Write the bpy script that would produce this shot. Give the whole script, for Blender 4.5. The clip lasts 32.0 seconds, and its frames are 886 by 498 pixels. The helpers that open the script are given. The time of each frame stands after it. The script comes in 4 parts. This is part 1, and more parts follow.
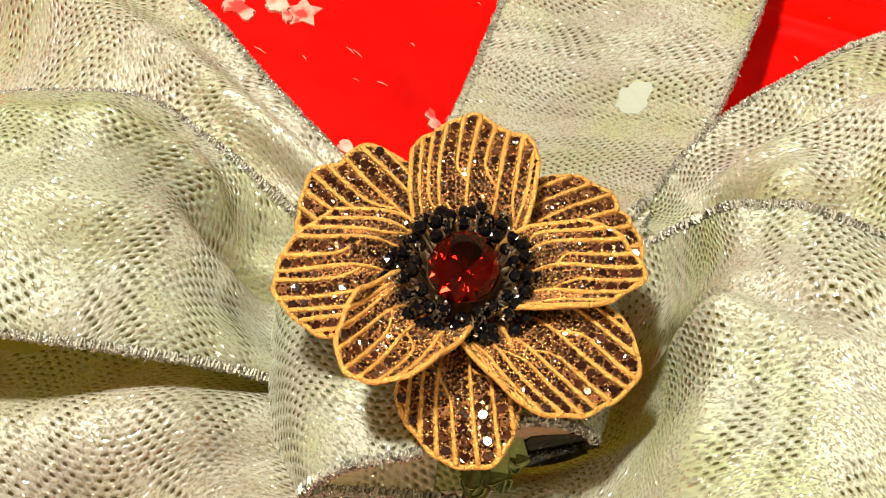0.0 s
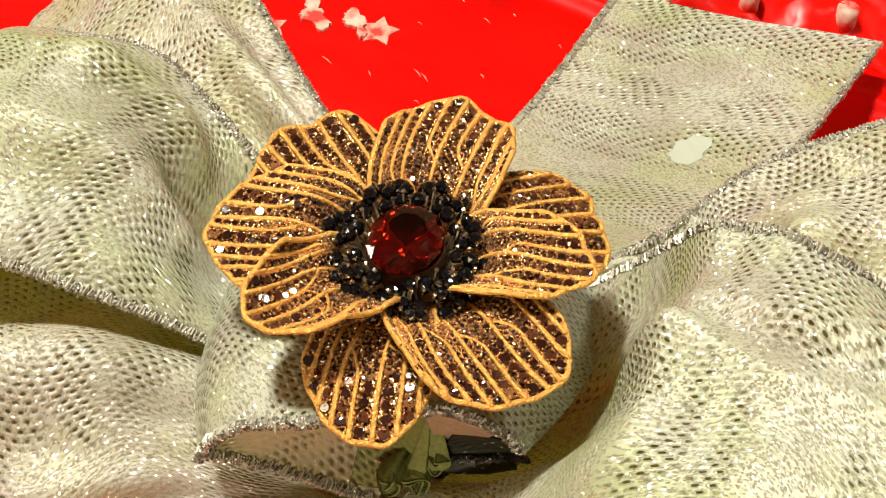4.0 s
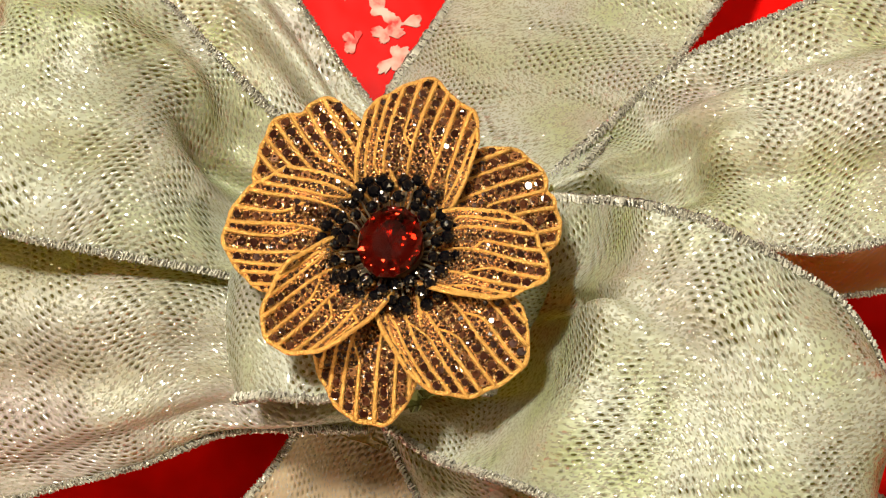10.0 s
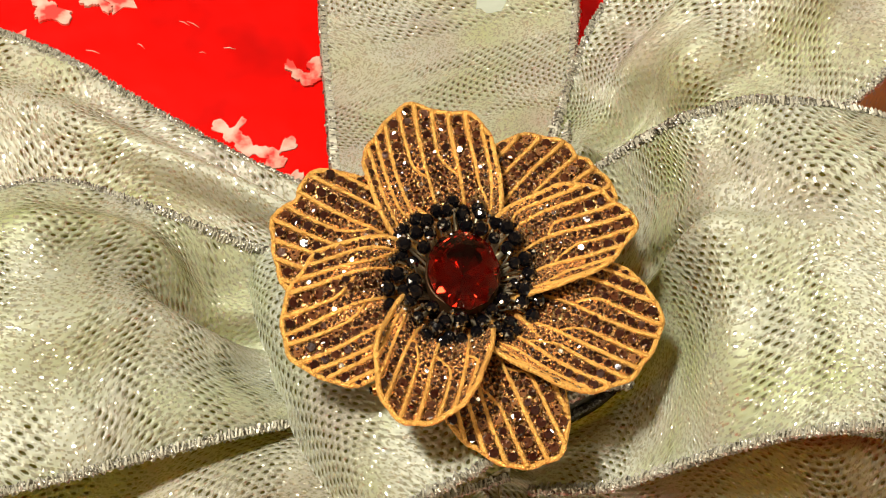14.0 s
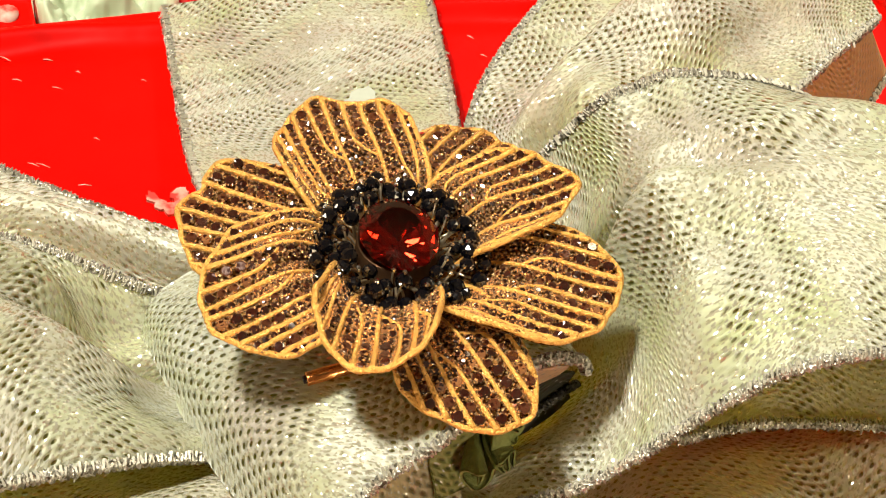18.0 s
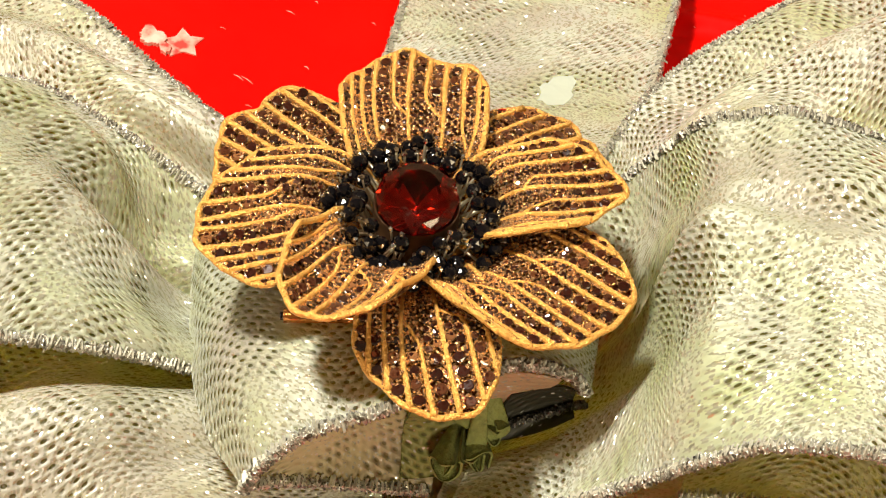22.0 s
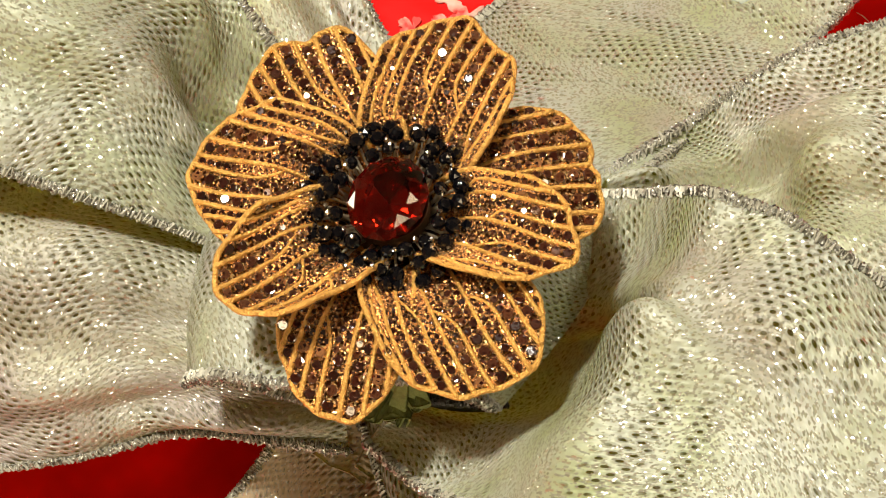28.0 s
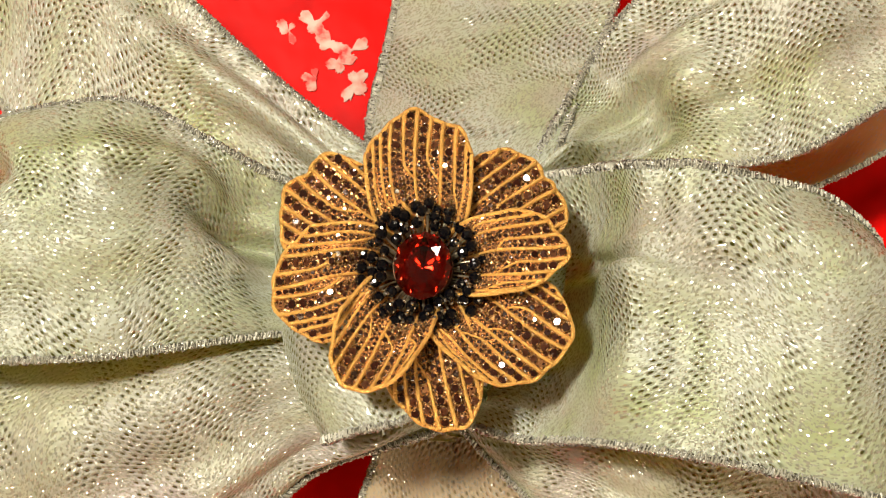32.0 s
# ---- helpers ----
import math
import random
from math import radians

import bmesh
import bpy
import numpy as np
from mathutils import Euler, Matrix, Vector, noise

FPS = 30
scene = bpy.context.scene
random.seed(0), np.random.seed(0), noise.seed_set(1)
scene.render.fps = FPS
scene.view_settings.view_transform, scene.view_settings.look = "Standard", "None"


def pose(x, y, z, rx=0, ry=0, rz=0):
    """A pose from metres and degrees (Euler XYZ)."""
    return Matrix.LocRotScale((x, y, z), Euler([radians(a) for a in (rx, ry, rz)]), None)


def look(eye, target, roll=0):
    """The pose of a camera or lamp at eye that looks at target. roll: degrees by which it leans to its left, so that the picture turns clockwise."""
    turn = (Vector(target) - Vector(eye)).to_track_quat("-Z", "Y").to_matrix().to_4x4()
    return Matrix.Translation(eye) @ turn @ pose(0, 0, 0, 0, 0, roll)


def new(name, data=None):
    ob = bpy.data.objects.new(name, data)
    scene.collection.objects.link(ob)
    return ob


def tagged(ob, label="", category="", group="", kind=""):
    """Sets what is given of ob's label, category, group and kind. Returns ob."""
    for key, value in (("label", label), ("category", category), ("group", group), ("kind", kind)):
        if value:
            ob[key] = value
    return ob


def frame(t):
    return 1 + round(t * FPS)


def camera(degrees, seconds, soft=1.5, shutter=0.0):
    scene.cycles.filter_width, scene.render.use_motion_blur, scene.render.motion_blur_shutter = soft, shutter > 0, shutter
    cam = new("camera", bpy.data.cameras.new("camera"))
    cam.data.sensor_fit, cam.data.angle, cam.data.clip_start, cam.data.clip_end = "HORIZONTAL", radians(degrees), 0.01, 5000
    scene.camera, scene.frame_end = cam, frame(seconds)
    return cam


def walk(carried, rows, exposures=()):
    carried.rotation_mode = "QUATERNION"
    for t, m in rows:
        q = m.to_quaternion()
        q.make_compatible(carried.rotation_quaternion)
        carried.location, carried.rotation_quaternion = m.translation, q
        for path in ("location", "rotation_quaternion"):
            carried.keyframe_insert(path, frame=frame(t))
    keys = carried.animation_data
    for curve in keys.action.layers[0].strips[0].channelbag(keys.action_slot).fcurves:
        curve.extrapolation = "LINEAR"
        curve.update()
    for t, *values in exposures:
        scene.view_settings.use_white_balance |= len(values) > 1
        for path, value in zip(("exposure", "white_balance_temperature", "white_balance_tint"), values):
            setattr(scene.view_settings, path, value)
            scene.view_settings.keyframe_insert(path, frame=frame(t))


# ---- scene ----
cam = camera(30.0, 32.0, 1.1)
PATH = [
    (0, look((0.01316, -0.11268, 0.18662), (-0.00328, 0.00201, 0), 4.23)),
    (0.5, look((0.02082, -0.11470, 0.17696), (0.00192, 0.00605, 0), 4.19)),
    (1, look((0.02291, -0.11797, 0.16710), (0.00282, -0.00041, 0), 3.91)),
    (1.5, look((0.02238, -0.11543, 0.16250), (0.00270, -0.00034, 0), 3.76)),
    (2, look((0.02234, -0.11506, 0.16292), (0.00266, 0.00186, 0), 4.15)),
    (2.5, look((0.01955, -0.11641, 0.16096), (-0.00123, 0.00206, 0), 4.52)),
    (4.5, look((0.06237, -0.10939, 0.16412), (0.00459, 0.00062, 0), 0.68)),
    (5, look((0.06545, -0.10446, 0.16863), (0.00034, 0.00285, 0), 1.96)),
    (5.5, look((0.07113, -0.09871, 0.17425), (-0.00068, 0.00230, 0), 1.77)),
    (6, look((0.07315, -0.09451, 0.17701), (0.00162, -0.00502, 0), 1.06)),
    (6.5, look((0.06921, -0.08791, 0.18107), (-0.00100, -0.00803, 0), -0.27)),
    (7, look((0.06507, -0.08123, 0.19105), (-0.00247, -0.00742, 0), -1.50)),
    (7.5, look((0.05950, -0.07464, 0.20115), (-0.00106, -0.00831, 0), -3.00)),
    (8, look((0.05826, -0.06949, 0.20871), (0.00297, -0.00688, 0), -3.95)),
    (8.5, look((0.05162, -0.06551, 0.21684), (0.00323, -0.00700, 0), -4.44)),
    (9, look((0.04488, -0.06079, 0.22372), (0.00609, -0.00567, 0), -3.31)),
    (9.5, look((0.03501, -0.05087, 0.23406), (0.00757, 0.00003, 0), -1.55)),
    (10, look((0.02826, -0.04671, 0.23984), (0.00774, 0.00174, 0), -2.13)),
    (10.5, look((0.01955, -0.04072, 0.24302), (0.00535, 0.00229, 0), -4.59)),
    (11, look((0.01257, -0.04105, 0.23876), (0.00663, 0.00012, 0), -1.66)),
    (11.5, look((0.00099, -0.04767, 0.23498), (0.00454, 0.00083, 0), 5.82)),
    (12, look((-0.01080, -0.05314, 0.22616), (-0.00499, 0.00366, 0), 4.14)),
    (12.5, look((-0.01311, -0.05794, 0.21721), (-0.00180, 0.00422, 0), 6.30)),
    (13, look((-0.01522, -0.06266, 0.20973), (0.00118, 0.00410, 0), 8.24)),
    (13.5, look((-0.01937, -0.07124, 0.20651), (-0.00008, 0.00227, 0), 8.30)),
    (14, look((-0.02316, -0.08179, 0.19904), (-0.00222, 0.00330, 0), 5.69)),
    (14.5, look((-0.02402, -0.08125, 0.18977), (0.00005, 0.00754, 0), 3.70)),
    (16.5, look((-0.04786, -0.10209, 0.15129), (0.00353, 0.00428, 0), 9.12)),
    (17, look((-0.05041, -0.10976, 0.14722), (0.00268, 0.00224, 0), 9.23)),
    (17.5, look((-0.04960, -0.11590, 0.14283), (0.00352, -0.00330, 0), 9.82)),
    (18, look((-0.04765, -0.12061, 0.14508), (0.00446, -0.00322, 0), 9.49)),
    (18.5, look((-0.04854, -0.12391, 0.14386), (0.00165, -0.00600, 0), 9.45)),
    (19, look((-0.04569, -0.12559, 0.14145), (0.00296, -0.00708, 0), 9.25)),
    (19.5, look((-0.04306, -0.13048, 0.13801), (0.00181, -0.01151, 0), 8.79)),
    (20, look((-0.03943, -0.13302, 0.13563), (0.00060, -0.01101, 0), 7.81)),
    (20.5, look((-0.03201, -0.13531, 0.13585), (0.00112, -0.01134, 0), 7.45)),
    (21, look((-0.01956, -0.13224, 0.13724), (0.00325, -0.01126, 0), 7.47)),
    (21.5, look((-0.00755, -0.12983, 0.14096), (0.00323, -0.00955, 0), 6.92)),
    (22, look((0.00416, -0.12464, 0.13982), (0.00351, -0.00718, 0), 5.77)),
    (22.5, look((0.01526, -0.12170, 0.13545), (0.00590, -0.00993, 0), 5.06)),
    (23, look((0.02483, -0.11835, 0.13011), (0.00801, -0.01012, 0), 4.20)),
    (23.5, look((0.03257, -0.11184, 0.12856), (0.00704, -0.00442, 0), 2.44)),
    (24, look((0.03833, -0.11028, 0.13011), (0.00351, -0.00578, 0), 1.53)),
    (24.5, look((0.04735, -0.10892, 0.13121), (0.00595, -0.00748, 0), 1.90)),
    (25, look((0.05173, -0.10682, 0.13150), (0.00438, -0.00742, 0), 2.61)),
    (25.5, look((0.05752, -0.10085, 0.13783), (0.00300, -0.00531, 0), 1.73)),
    (27.5, look((0.05179, -0.06065, 0.17119), (0.00564, -0.00195, 0), -7.86)),
    (28, look((0.04847, -0.05331, 0.18581), (0.00899, -0.00257, 0), -9.72)),
    (28.5, look((0.04562, -0.04213, 0.19884), (0.00897, 0.00136, 0), -15.30)),
    (29, look((0.04386, -0.03815, 0.21095), (0.00983, 0.00084, 0), -20.06)),
    (29.5, look((0.03674, -0.03426, 0.22132), (0.00954, 0.00037, 0), -22.97)),
    (30, look((0.02861, -0.03279, 0.22880), (0.00845, -0.00062, 0), -22.19)),
    (30.5, look((0.02363, -0.03262, 0.24107), (0.00650, 0.00030, 0), -20.51)),
    (31, look((0.02105, -0.03602, 0.24404), (0.00852, -0.00065, 0), -13.64)),
    (31.5, look((0.01690, -0.03947, 0.25251), (0.00656, 0.00040, 0), -9.49)),
    (32, look((0.01412, -0.04058, 0.26527), (0.00313, 0.00292, 0), -10.41)),
]
walk(cam, PATH, [(0, 0.19), (5, 0.13), (8, -0.1), (10, -0.04), (13, -0.06), (17, 0.28), (22, 0.35), (25, 0.22), (28, -0.08), (32, -0.08)])

# ---- light ----
CM = 0.01
BOX_TOP = -6.7
FLOOR_Z = -90.0
CEIL_Z = 170.0
scene.view_settings.exposure = 0.0
world = bpy.data.worlds.new("room_air")
world.use_nodes = True
world.node_tree.nodes["Background"].inputs["Color"].default_value = (1.0, 0.9, 0.75, 1)
world.node_tree.nodes["Background"].inputs["Strength"].default_value = 0.008
scene.world = world
# unseen ceiling lamps: a key set by cast shadows, the rest added as fill
LAMPS = [(-0.56, 0.26, 56.0), (1.0, 1.2, 14.0), (0.35, -1.00, 0.8), (-0.85, -0.50, 0.5), (0.95, -0.20, 0.6), (-0.25, -0.85, 0.6), (0.80, 0.90, 0.8)]
for lx, ly, watts in LAMPS:
    lamp = bpy.data.lights.new("unseen_lamp_glow", "AREA")
    lamp.shape, lamp.size, lamp.energy, lamp.color = "DISK", 0.24 if watts > 10 else 0.20, watts, (1.0, 0.925, 0.79) if watts > 5 else (1.0, 0.80, 0.50)
    ob = new("unseen_lamp_glow", lamp)
    ob.matrix_world = look((lx, ly, CEIL_Z * CM - 0.03), (0, 0, 0))
# two unseen low fill lamps, each in an opening added to its wall
SIDE_FILLS = [((-2.05, -0.10, 0.52), 6.0, (1.0, 0.86, 0.64)), ((0.31, -2.05, 0.335), 22.0, (1.0, 0.84, 0.62))]
for spot_at, watts, tone in SIDE_FILLS:
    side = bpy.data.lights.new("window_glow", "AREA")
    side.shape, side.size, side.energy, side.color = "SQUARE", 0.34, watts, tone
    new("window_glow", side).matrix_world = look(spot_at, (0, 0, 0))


# ---- materials ----
def mat(name):
    m = bpy.data.materials.new(name)
    m.use_nodes = True
    nt = m.node_tree
    return m, nt, nt.nodes["Principled BSDF"]


def node(nt, kind, **inputs):
    n = nt.nodes.new(kind)
    for k, v in inputs.items():
        n.inputs[k.replace("_", " ")].default_value = v
    return n


def math_node(nt, op, a, b=None):
    n = nt.nodes.new("ShaderNodeMath")
    n.operation = op
    for i, v in enumerate((a, b)):
        if v is None:
            continue
        if isinstance(v, (int, float)):
            n.inputs[i].default_value = v
        else:
            nt.links.new(v, n.inputs[i])
    return n.outputs[0]


def ramp(nt, fac, stops):
    n = nt.nodes.new("ShaderNodeValToRGB")
    el = n.color_ramp.elements
    while len(el) < len(stops):
        el.new(0.5)
    for e, (p, c) in zip(el, stops):
        e.position, e.color = p, (*c, 1)
    nt.links.new(fac, n.inputs[0])
    return n.outputs[0]


def mix_rgb(nt, fac, a, b, mode="MIX"):
    n = nt.nodes.new("ShaderNodeMix")
    n.data_type, n.blend_type = "RGBA", mode
    for sock, v in ((n.inputs[0], fac), (n.inputs[6], a), (n.inputs[7], b)):
        if isinstance(v, (int, float)):
            sock.default_value = v
        elif isinstance(v, tuple):
            sock.default_value = (*v, 1)
        else:
            nt.links.new(v, sock)
    return n.outputs[2]


def bump(nt, bsdf, height, strength, distance):
    n = node(nt, "ShaderNodeBump", Strength=strength, Distance=distance)
    nt.links.new(height, n.inputs["Height"])
    nt.links.new(n.outputs[0], bsdf.inputs["Normal"])


def flake_normal(nt, vector, scale, share, spread, loose=1.0):
    """Tiny flat flakes, a share of which are tilted each its own way. Returns the mask, a tone and the normal."""
    flakes = node(nt, "ShaderNodeTexVoronoi", Scale=scale, Randomness=loose)
    nt.links.new(vector, flakes.inputs["Vector"])
    sepf = nt.nodes.new("ShaderNodeSeparateColor")
    nt.links.new(flakes.outputs["Color"], sepf.inputs[0])
    shiny = math_node(nt, "GREATER_THAN", sepf.outputs[0], 1 - share)
    other = nt.nodes.new("ShaderNodeTexWhiteNoise")
    nt.links.new(flakes.outputs["Position"], other.inputs["Vector"])
    geo = nt.nodes.new("ShaderNodeNewGeometry")
    shift = nt.nodes.new("ShaderNodeVectorMath")
    shift.operation = "SUBTRACT"
    nt.links.new(geo.outputs["Normal"], shift.inputs[0])
    shift.inputs[1].default_value = (spread / 2,) * 3
    tilt = nt.nodes.new("ShaderNodeVectorMath")
    tilt.operation = "MULTIPLY_ADD"
    nt.links.new(other.outputs["Color"], tilt.inputs[0])
    tilt.inputs[1].default_value = (spread,) * 3
    nt.links.new(shift.outputs[0], tilt.inputs[2])
    pick = nt.nodes.new("ShaderNodeMix")
    pick.data_type = "VECTOR"
    nt.links.new(shiny, pick.inputs[0])
    nt.links.new(geo.outputs["Normal"], pick.inputs[4])
    nt.links.new(tilt.outputs[0], pick.inputs[5])
    norm = nt.nodes.new("ShaderNodeVectorMath")
    norm.operation = "NORMALIZE"
    nt.links.new(pick.outputs[1], norm.inputs[0])
    return shiny, sepf.outputs[1], norm.outputs[0]


def scaled(nt, value, factor, plus):
    out = math_node(nt, "MULTIPLY_ADD", value, factor)
    out.node.inputs[2].default_value = plus
    return out


def ribbon_material(name, pale, tint, hole, holes=0.92, metal=0.2, curl=0.45, pitch=0.106, glitter=0.34, sheer=0.44, through_col=(0.72, 0.67, 0.06), blush=(0.76, 0.62, 0.68), blush_at=0.56):
    """Metallic gauze ribbon; UVs are centimetres along and across it."""
    m, nt, b = mat(name)
    uv = nt.nodes.new("ShaderNodeTexCoord").outputs["UV"]
    big = node(nt, "ShaderNodeTexNoise", Scale=0.35, Detail=0.5)
    nt.links.new(uv, big.inputs["Vector"])
    warp = nt.nodes.new("ShaderNodeVectorMath")
    warp.operation = "MULTIPLY_ADD"
    nt.links.new(big.outputs["Color"], warp.inputs[0])
    warp.inputs[1].default_value = (curl, curl * 2.2, 0)
    nt.links.new(uv, warp.inputs[2])
    sep = nt.nodes.new("ShaderNodeSeparateXYZ")
    nt.links.new(warp.outputs[0], sep.inputs[0])
    plain_uv = nt.nodes.new("ShaderNodeSeparateXYZ")
    nt.links.new(uv, plain_uv.inputs[0])
    k = 2 * math.pi / pitch
    # the cloth is pulled into scallops, so its rows run in arcs
    swing = math_node(nt, "SINE", math_node(nt, "MULTIPLY", sep.outputs[0], 1.9))
    bent = math_node(nt, "ADD", sep.outputs[1], math_node(nt, "MULTIPLY", swing, 0.32))
    # rows of weave, every other row shifted by half a mesh
    row = math_node(nt, "MULTIPLY", bent, k)
    gy = math_node(nt, "SINE", row)
    step = math_node(nt, "FLOOR", scaled(nt, bent, 1 / pitch, 0.25))
    gx = math_node(nt, "SINE", math_node(nt, "ADD", math_node(nt, "MULTIPLY", sep.outputs[0], k * 0.58), math_node(nt, "MULTIPLY", step, math.pi)))
    grid = math_node(nt, "MULTIPLY", math_node(nt, "ADD", gx, 1.0), math_node(nt, "ADD", gy, 1.0))
    # a second layer of straight gauze beats against the bent one: bands where the holes line up
    slow = math_node(nt, "COSINE", math_node(nt, "MULTIPLY", math_node(nt, "SUBTRACT", bent, plain_uv.outputs[1]), 0.3 * k))
    moire = node(nt, "ShaderNodeTexNoise", Scale=0.5, Detail=1.0)
    nt.links.new(uv, moire.inputs["Vector"])
    mixed = math_node(nt, "ADD", math_node(nt, "MULTIPLY", slow, 0.10), moire.outputs["Fac"])
    show = nt.nodes.new("ShaderNodeMapRange")
    nt.links.new(mixed, show.inputs[0])
    show.inputs[1].default_value, show.inputs[2].default_value = 0.45, 0.56
    show.inputs[3].default_value = 0.06
    # many meshes are closed by the thread, so the open ones come in broken dashes
    closed = node(nt, "ShaderNodeTexNoise", Scale=6.5, Detail=1.0)
    nt.links.new(uv, closed.inputs["Vector"])
    broken = nt.nodes.new("ShaderNodeMapRange")
    nt.links.new(closed.outputs["Fac"], broken.inputs[0])
    broken.inputs[1].default_value, broken.inputs[2].default_value, broken.inputs[3].default_value = 0.30, 0.42, 0.55
    hole_mask = nt.nodes.new("ShaderNodeMapRange")
    nt.links.new(grid, hole_mask.inputs[0])
    hole_mask.inputs[1].default_value, hole_mask.inputs[2].default_value = 2.3, 2.7
    dark = math_node(nt, "MULTIPLY", math_node(nt, "MULTIPLY", hole_mask.outputs[0], math_node(nt, "MULTIPLY", show.outputs[0], broken.outputs[0])), holes)
    tone = node(nt, "ShaderNodeTexNoise", Scale=0.5, Detail=2.0)
    off = nt.nodes.new("ShaderNodeVectorMath")
    off.inputs[1].default_value = (7.3, 2.1, 0)
    nt.links.new(uv, off.inputs[0])
    nt.links.new(off.outputs[0], tone.inputs["Vector"])
    base = mix_rgb(nt, ramp(nt, tone.outputs["Fac"], [(0.42, (0, 0, 0)), (0.78, (1, 1, 1))]), pale, tint)
    # broad patches of the blush tone at random places
    blush_noise = node(nt, "ShaderNodeTexNoise", Scale=0.42, Detail=1.5)
    off2 = nt.nodes.new("ShaderNodeVectorMath")
    off2.inputs[1].default_value = (3.7, 11.2, 0)
    nt.links.new(uv, off2.inputs[0])
    nt.links.new(off2.outputs[0], blush_noise.inputs["Vector"])
    base = mix_rgb(nt, ramp(nt, blush_noise.outputs["Fac"], [(blush_at, (0, 0, 0)), (blush_at + 0.16, (0.7, 0.7, 0.7))]), base, tuple(p * q for p, q in zip(pale, blush)))
    # the metal thread glints stitch by stitch along the rows
    along_rows = nt.nodes.new("ShaderNodeCombineXYZ")
    nt.links.new(scaled(nt, sep.outputs[0], 3.0 / pitch, 0.0), along_rows.inputs[0])
    nt.links.new(scaled(nt, bent, 4.0 / pitch, 0.0), along_rows.inputs[1])
    shiny, shade, normal = flake_normal(nt, along_rows.outputs[0], 1.0, glitter, 0.8, 0.6)
    base = mix_rgb(nt, math_node(nt, "MULTIPLY", shade, 0.12), base, tuple(c * 0.62 for c in pale))
    base = mix_rgb(nt, math_node(nt, "MULTIPLY", shiny, 0.8), base, (0.93, 0.93, 0.86))
    base = mix_rgb(nt, dark, base, hole)
    nt.links.new(base, b.inputs["Base Color"])
    nt.links.new(scaled(nt, shiny, 0.4, metal), b.inputs["Metallic"])
    nt.links.new(scaled(nt, shiny, -0.44, 0.57), b.inputs["Roughness"])
    bn = node(nt, "ShaderNodeBump", Strength=0.55, Distance=0.0002)
    bn.invert = True
    nt.links.new(math_node(nt, "MULTIPLY", grid, scaled(nt, show.outputs[0], 0.82, 0.18)), bn.inputs["Height"])
    nt.links.new(normal, bn.inputs["Normal"])
    nt.links.new(bn.outputs[0], b.inputs["Normal"])
    # thin gauze lets a good part of the light through, and it comes out yellow-green
    through_it = nt.nodes.new("ShaderNodeBsdfTranslucent")
    nt.links.new(mix_rgb(nt, 0.85, base, through_col), through_it.inputs["Color"])
    blend = nt.nodes.new("ShaderNodeMixShader")
    blend.inputs[0].default_value = sheer
    nt.links.new(b.outputs[0], blend.inputs[1])
    nt.links.new(through_it.outputs[0], blend.inputs[2])
    nt.links.new(blend.outputs[0], nt.nodes["Material Output"].inputs["Surface"])
    return m


RIBBON = ribbon_material("pale_gauze", (0.69, 0.73, 0.645), (0.52, 0.61, 0.29), (0.035, 0.035, 0.012), 0.98)
MAUVE = ribbon_material("mauve_gauze", (0.69, 0.695, 0.625), (0.58, 0.62, 0.40), (0.05, 0.04, 0.02), 0.97, blush=(0.66, 0.50, 0.58), blush_at=0.50)
# grey-brown ribbon copy: shade inside the knot is part of its colour
INSIDE_SHADE = ribbon_material("shaded_inner_gauze", (0.56, 0.49, 0.32), (0.46, 0.43, 0.20), (0.10, 0.07, 0.03), 0.8, 0.05, glitter=0.12, sheer=0.35)
# loop undersides: ribbon copies with their shade mixed into olive and tan
OLIVE_SHADE = ribbon_material("shaded_olive_gauze", (0.58, 0.56, 0.26), (0.46, 0.46, 0.16), (0.06, 0.05, 0.01), 0.6, 0.1, glitter=0.10, sheer=0.40)
TAN_SHADE = ribbon_material("shaded_tan_gauze", (0.62, 0.44, 0.22), (0.56, 0.38, 0.17), (0.2, 0.12, 0.05), 0.3, 0.1, glitter=0.1, sheer=0.45, through_col=(0.85, 0.52, 0.22))
# near-black ribbon copy: the shade of the gaps is put into its colour
BLACK_SHADE = ribbon_material("shaded_black_gauze", (0.022, 0.022, 0.010), (0.018, 0.02, 0.008), (0.01, 0.01, 0.004), 0.5, 0.0, glitter=0.02, sheer=0.08)
# olive and pinkish ribbon copies, darkened for the shade inside the knot
INNER_OLIVE_SHADE = ribbon_material("shaded_olive_inner_gauze", (0.24, 0.24, 0.07), (0.18, 0.19, 0.04), (0.05, 0.05, 0.012), 0.8, 0.05, glitter=0.05, sheer=0.25, through_col=(0.45, 0.46, 0.06))
PINK_SHADE = ribbon_material("shaded_pinkish_gauze", (0.46, 0.30, 0.19), (0.36, 0.27, 0.14), (0.08, 0.04, 0.02), 0.8, 0.1, glitter=0.10, sheer=0.25)
# brown ribbon copy that carries the bow's shade in its colour
BROWN_SHADE = ribbon_material("shaded_brown_gauze", (0.62, 0.50, 0.34), (0.56, 0.41, 0.28), (0.12, 0.08, 0.03), 0.7, 0.1, glitter=0.2, sheer=0.4)


